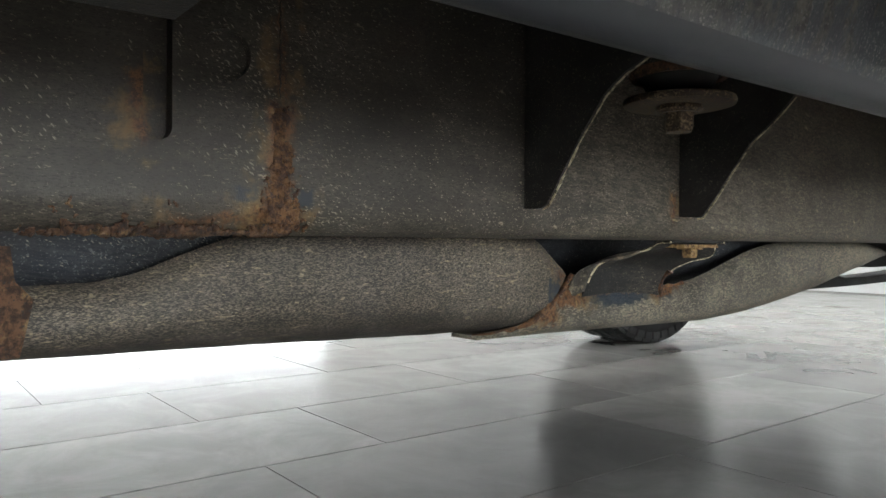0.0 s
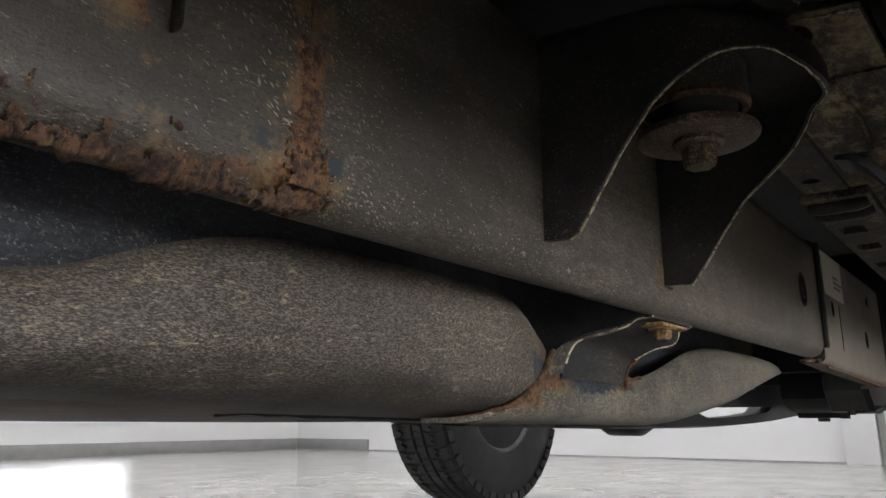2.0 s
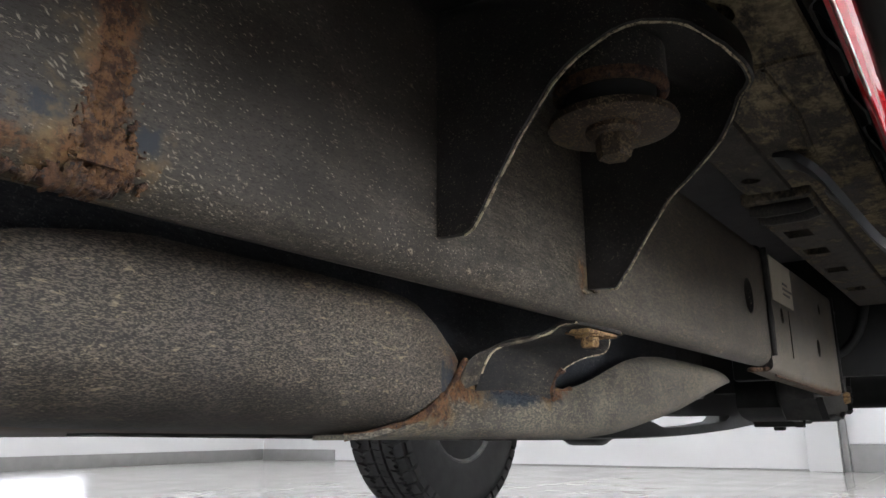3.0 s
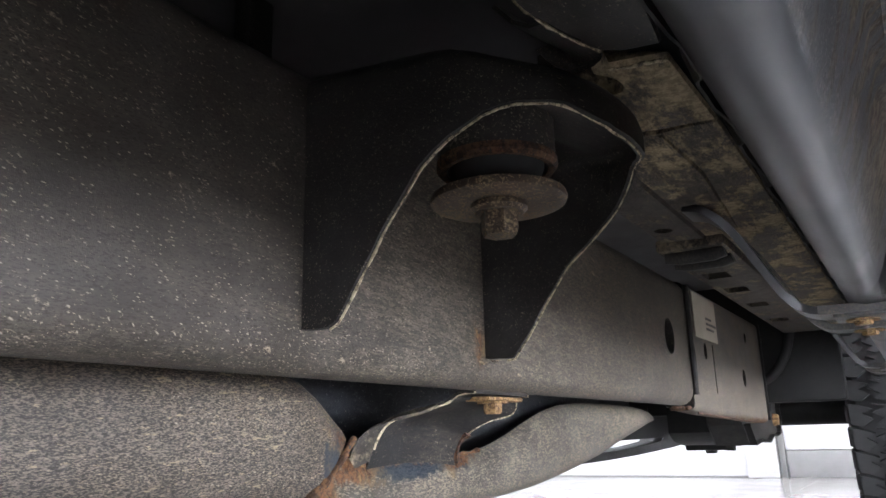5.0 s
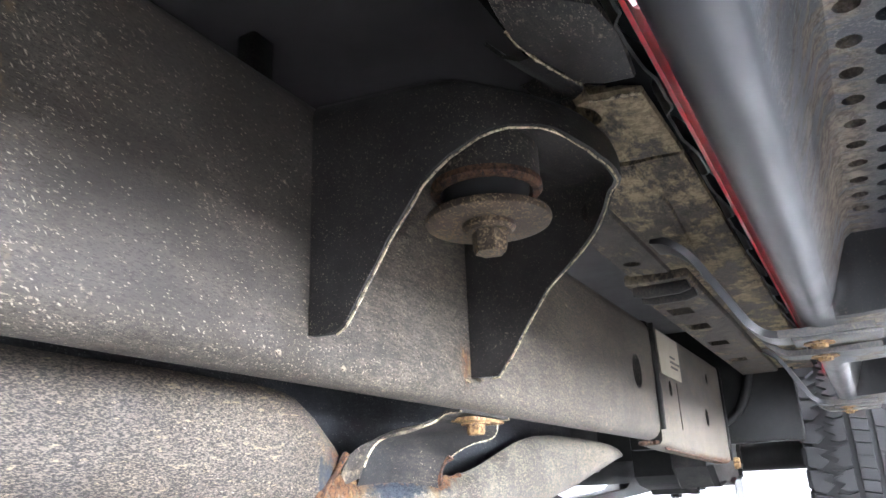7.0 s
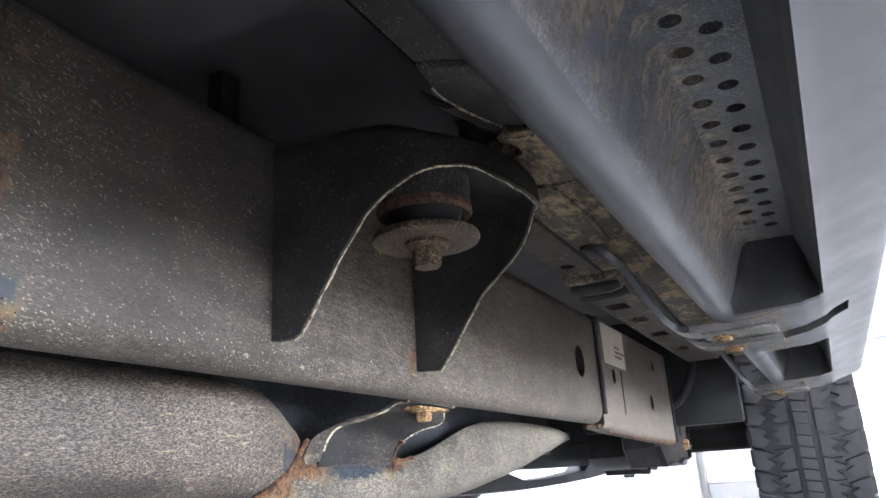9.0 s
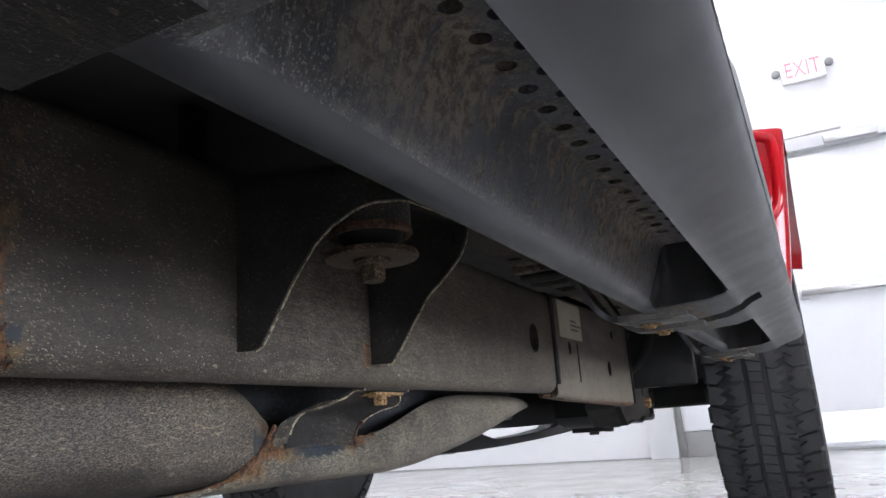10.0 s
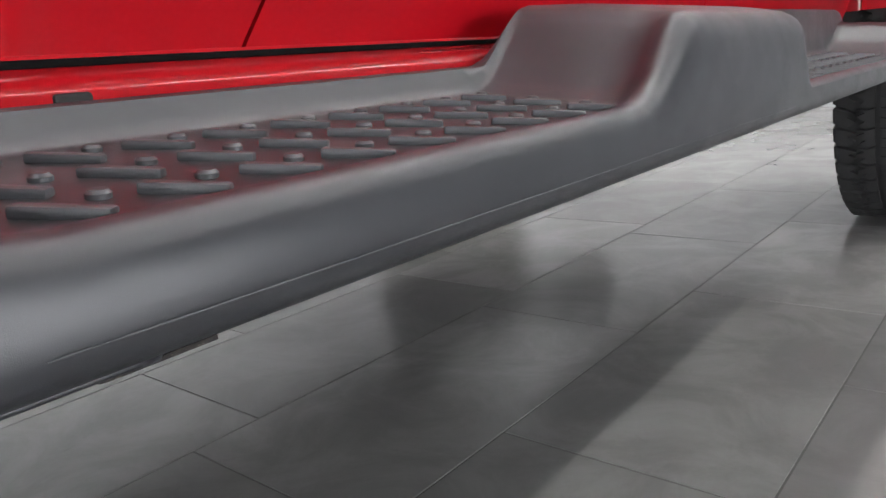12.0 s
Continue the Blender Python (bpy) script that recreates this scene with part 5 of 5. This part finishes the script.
def step_ring(y):
    h_mid, h_out, c, t = interp(HUMP, y), interp(HUMP_OUT, y), interp(CAVITY, y), interp(TAPER, y)
    far = 0.635 < y
    k = 1.0 if far else interp(HUMP, y - 0.018 if y > 0.2 and y < 0.5 else y)

    def up(x, z, rise):
        """Height of the upper side: the hump lifts the middle first and the outer edge later."""
        w = min(1.0, max(0.0, (x - 0.040) / 0.019))
        h = h_mid + (h_out - h_mid) * w * w * (3 - 2 * w)
        return (x, z + rise * h - (0.012 * (1 - h) if far else 0.0))

    out = [
        (-0.0530, 0.4268), (-0.0590, 0.4312), (-0.0632, 0.4390), (-0.0655, 0.4500), (-0.0690, 0.470), (-0.078, 0.503 + 0.040 * k), (-0.081, 0.511 + 0.042 * k), (-0.0805, 0.516 + 0.042 * k), (-0.078, 0.5185 + 0.042 * k),
        (-0.073, 0.517 + 0.044 * k), up(-0.0675, 0.508, 0.053), up(-0.0635, 0.5015, 0.059), up(-0.058, 0.4990, 0.061), up(-0.02, 0.4948, 0.062), up(0.0, 0.4926, 0.0615), up(0.02, 0.4903, 0.061), up(0.036, 0.4885, 0.0600), up(0.046, 0.4873, 0.0592),
        up(0.0525, 0.4868, 0.0580), up(0.0570, 0.4874, 0.0562), up(0.0615, 0.4883, 0.0545), up(0.0660, 0.4882, 0.0520), up(0.0705, 0.4862, 0.0500), up(0.0742, 0.4830, 0.0475), up(0.0768, 0.4778, 0.0440), (0.0782, 0.4715 + 0.034 * h_out), (0.0788, 0.4655 + 0.016 * h_out), (0.0788, 0.4605), (0.0780, 0.4565), (0.0768, 0.4535), (0.0749, 0.4508), (0.0722, 0.4488), (0.0685, 0.4471), (0.0635, 0.4454), (0.0570, 0.4434), (0.048, 0.4406), (0.040, 0.4380), (0.0345, 0.4354), (0.0312, 0.4330),
        (0.0285, 0.4325 + 0.006 * c), (0.024, 0.431 + 0.030 * c), (0.0185, 0.430 + 0.050 * c), (0.014, 0.4285 + 0.0525 * c), (-0.016, 0.4270 + 0.0545 * c), (-0.0205, 0.4266 + 0.0510 * c), (-0.027, 0.4265 + 0.034 * c), (-0.0335, 0.4265 + 0.0150 * c), (-0.0370, 0.4264 + 0.0072 * c), (-0.0410, 0.4262 + 0.0024 * c), (-0.0470, 0.4258),
    ]
    zc = 0.478
    return [(x * (0.55 + 0.45 * t) if x > 0 else x, y, zc + (z - zc) * (0.35 + 0.65 * t)) for x, z in out]


ys = sorted(set([-1.3, -0.7, -0.3] + [round(-0.2 + 0.01 * k, 3) for k in range(0, 98)] + [round(0.285 + 0.005 * k, 3) for k in range(24)] + [0.068, 0.096, 0.634, 0.648, 0.631, 0.643, 0.651, 0.660, 0.668, 0.9, 0.915, 1.25, 1.262] + [round(0.8 + 0.05 * k, 3) for k in range(12)] + [round(1.36 + 0.01 * k, 3) for k in range(15)] + [1.506, 1.51]))
step = part("side_step", loft([step_ring(y) for y in ys]), STEP, car, "grey-black moulded plastic side step", 45)
part("parting_line", tube([(0.0791 + 0.0001 * noise.noise(Vector((0, y * 60, 0))), y, 0.4592 + 0.0006 * noise.noise(Vector((3, y * 8, 0)))) for y in np.linspace(-0.05, 0.60, 120)], 0.00035, 5, wobble=0.9), TREAD, step, "faint moulding line")
drills = bmesh.new()
for row, off in ((-0.0085, 0.0), (0.0055, 0.0137)):
    for k in range(19):
        y = 0.090 + off + 0.0273 * k
        if y < 0.60:
            lathe([(0.0050, 0.470), (0.0050, 0.4885)], 12, (row, y, 0), bm=drills)
openings = [part("opening", drills, STEP)]
for corners, depth in (([(0.051, 0.738), (0.051, 0.782), (-0.030, 0.838), (-0.036, 0.800)], 0.458), ([(0.033, -0.06), (0.033, -0.014), (0.0315, -0.006), (0.027, 0.0005), (0.020, 0.004), (-0.046, 0.005), (-0.046, -0.06)], 0.484)):
    openings.append(part("opening", loft([[(x, y, z) for x, y in corners] for z in (0.40, depth)]), STEP))
cut(step, openings)
part("pocket_rim", tube(smooth_line([(0.0345, -0.06, 0.4345), (0.0345, -0.014, 0.4345), (0.0330, -0.005, 0.4335), (0.028, 0.0022, 0.4318), (0.020, 0.0060, 0.4300), (0.0, 0.0068, 0.4285), (-0.046, 0.0068, 0.4262)], 5), 0.0018, 10), STEP, step, "rolled rim of a moulded pocket")
step.data.materials.append(STEP_DIRT)
step.data.materials.append(STEP_RECESS_DARK)
step.data.materials.append(STEP_WALL)
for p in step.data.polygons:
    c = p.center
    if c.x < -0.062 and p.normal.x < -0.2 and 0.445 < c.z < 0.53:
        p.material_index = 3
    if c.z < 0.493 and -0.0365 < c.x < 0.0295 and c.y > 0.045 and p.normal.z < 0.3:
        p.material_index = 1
        # near-black end wall; the forward recess has its shade put into the colour
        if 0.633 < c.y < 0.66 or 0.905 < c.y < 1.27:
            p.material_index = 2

# raised tread bars and studs, alike pieces
bar_mesh = finish(box(-0.0150, 0.0150, -0.0034, 0.0034, -0.001, 0.0036, 0.0014, 2), "tread_bar", TREAD)
stud_mesh = finish(lathe([(0.0042, -0.001), (0.0042, 0.0018), (0.003, 0.003), (0.0, 0.0032)], 12), "tread_stud", TREAD)


def tread_z(x):
    return interp([(-0.058, 0.4990), (-0.02, 0.4948), (0.02, 0.4903), (0.056, 0.4862)], x)


for y_first, count in ((-0.0247, 9), (0.715, 16)):
    for cx, shift in ((0.0440, 0.0), (0.0062, -0.001), (-0.0345, -0.0015)):
        for k in range(count):
            y = y_first + shift + 0.0392 * k
            for name, mesh, yy, xx in (("tread_bar", bar_mesh, y, cx), ("tread_stud", stud_mesh, y + 0.0175, cx - 0.0140)):
                ob = new(name, mesh)
                ob.parent = step
                ob.matrix_basis = pose(xx, yy, tread_z(xx) - (0.012 if yy > 0.65 else 0), 0, 6.5, 40 if name == "tread_bar" else 0)


# step mounting brackets
def step_bracket(y, turn=1, bolt_x=-0.052, metal=ALU, up=0.0):
    """A bent arm from the sill to a clamp under the step; turn: on which side its second arm lies."""
    b = empty("step_bracket")
    b.location = (0, 0, up)
    b.parent = car
    arm = smooth_line([(-0.160, y - 0.03 * turn, 0.506), (-0.146, y - 0.028 * turn, 0.502), (-0.130, y - 0.02 * turn, 0.487), (-0.112, y - 0.01 * turn, 0.455), (-0.100, y - 0.004 * turn, 0.434), (-0.088, y, 0.4225), (-0.070, y, 0.4195), (-0.012, y, 0.4200)], 6)
    part("arm", strip(arm, 0.036, 0.006), ARM, b, "black painted bracket arm")
    if turn < 0:
        hook = smooth_line([(-0.039, 0.049, 0.4122), (-0.039, 0.020, 0.4120), (-0.039, 0.001, 0.4119), (-0.039, -0.0035, 0.4127), (-0.039, -0.0052, 0.4148), (-0.039, -0.0035, 0.4169), (-0.039, 0.002, 0.4176), (-0.039, 0.016, 0.4178)], 6)
        part("hooked_strap", strip(hook, 0.062, 0.0022, (1, 0, 0)), STRAP, b, "black strap with a folded end")
    else:
        part("clamp_plate", box(-0.070, -0.008, y - 0.018, y + 0.018, 0.4130, 0.4162, 0.0015), metal, b)
    part("arm_tip", strip(arm[-9:], 0.0365, 0.0066), metal, b)
    part("second_arm", strip([(v.x + 0.004, v.y + 0.075 * turn, v.z - 0.004) for v in arm[8:]], 0.028, 0.005), metal, b)
    for bx, by in ((bolt_x, y), (bolt_x, y + 0.075 * turn)):
        part("bolt", hexagon(0.0064, 0.4085, 0.4125, (bx, by), bm=lathe([(0.0, 0.4128), (0.011, 0.4128), (0.0115, 0.4116), (0.0, 0.4116)], 20, (bx, by, 0))), BOLT_RUST, b, "yellow-rusted bolt")
    return b


step_bracket(0.70, up=0.005)
step_bracket(0.022, -1, -0.024, CHASSIS, 0.0045)
step_bracket(1.33, up=0.006)


# ---- floor tiles ----
floor = structure(part("floor", box(X_W - 0.2, X_E + 0.2, Y_S - 0.2, Y_N + 0.2, -0.1, -0.0012), GROUT, smooth=0), "glossy grey stone-look tile floor")
PX, PY, GAP = 0.365, 0.73, 0.003


def tile_mesh(name, spans):
    verts, faces = [], []
    for x0, x1, y0, y1 in spans:
        k, b = len(verts), 0.0005
        for d, z in ((0, -0.0012), (0, -b), (b, 0.0)):
            verts += [(x0 + d, y0 + d, z), (x1 - d, y0 + d, z), (x1 - d, y1 - d, z), (x0 + d, y1 - d, z)]
        for r in (0, 4):
            for i in range(4):
                j = (i + 1) % 4
                faces.append((k + r + i, k + r + j, k + r + 4 + j, k + r + 4 + i))
        faces.append((k + 8, k + 9, k + 10, k + 11))
    me = bpy.data.meshes.new(name)
    me.from_pydata(verts, [], faces)
    me.materials.append(TILE)
    return me


JOINT = {-6: 0.30, -5: 0.53, -4: 0.75, -3: 0.51, -2: 1.85, -1: 1.40, 0: 1.05}
tile_full = tile_mesh("tile", [(GAP / 2 - PX / 2, PX / 2 - GAP / 2, GAP / 2 - PY / 2, PY / 2 - GAP / 2)])
rest = []
for kx in range(-20, 14):
    x0 = 0.045 + PX * kx
    off = JOINT.get(kx, (kx * 0.225) % PY) % PY
    for ky in range(-11, 9):
        y0 = off + PY * ky
        x1, y1 = x0 + PX, y0 + PY
        if x1 < X_W or x0 > X_E or y1 < Y_S or y0 > Y_N:
            continue
        if -3.7 < x0 < 1.2 and -1.4 < y0 < 4.2:
            ob = new("tile", tile_full)
            ob.parent = floor
            ob.location = (x0 + PX / 2, y0 + PY / 2, 0)
        else:
            rest.append((x0 + GAP / 2, x1 - GAP / 2, y0 + GAP / 2, y1 - GAP / 2))
far_tiles = new("far_tiles", tile_mesh("far_tiles", rest))
far_tiles.parent = floor
tagged(far_tiles, kind="stuff")
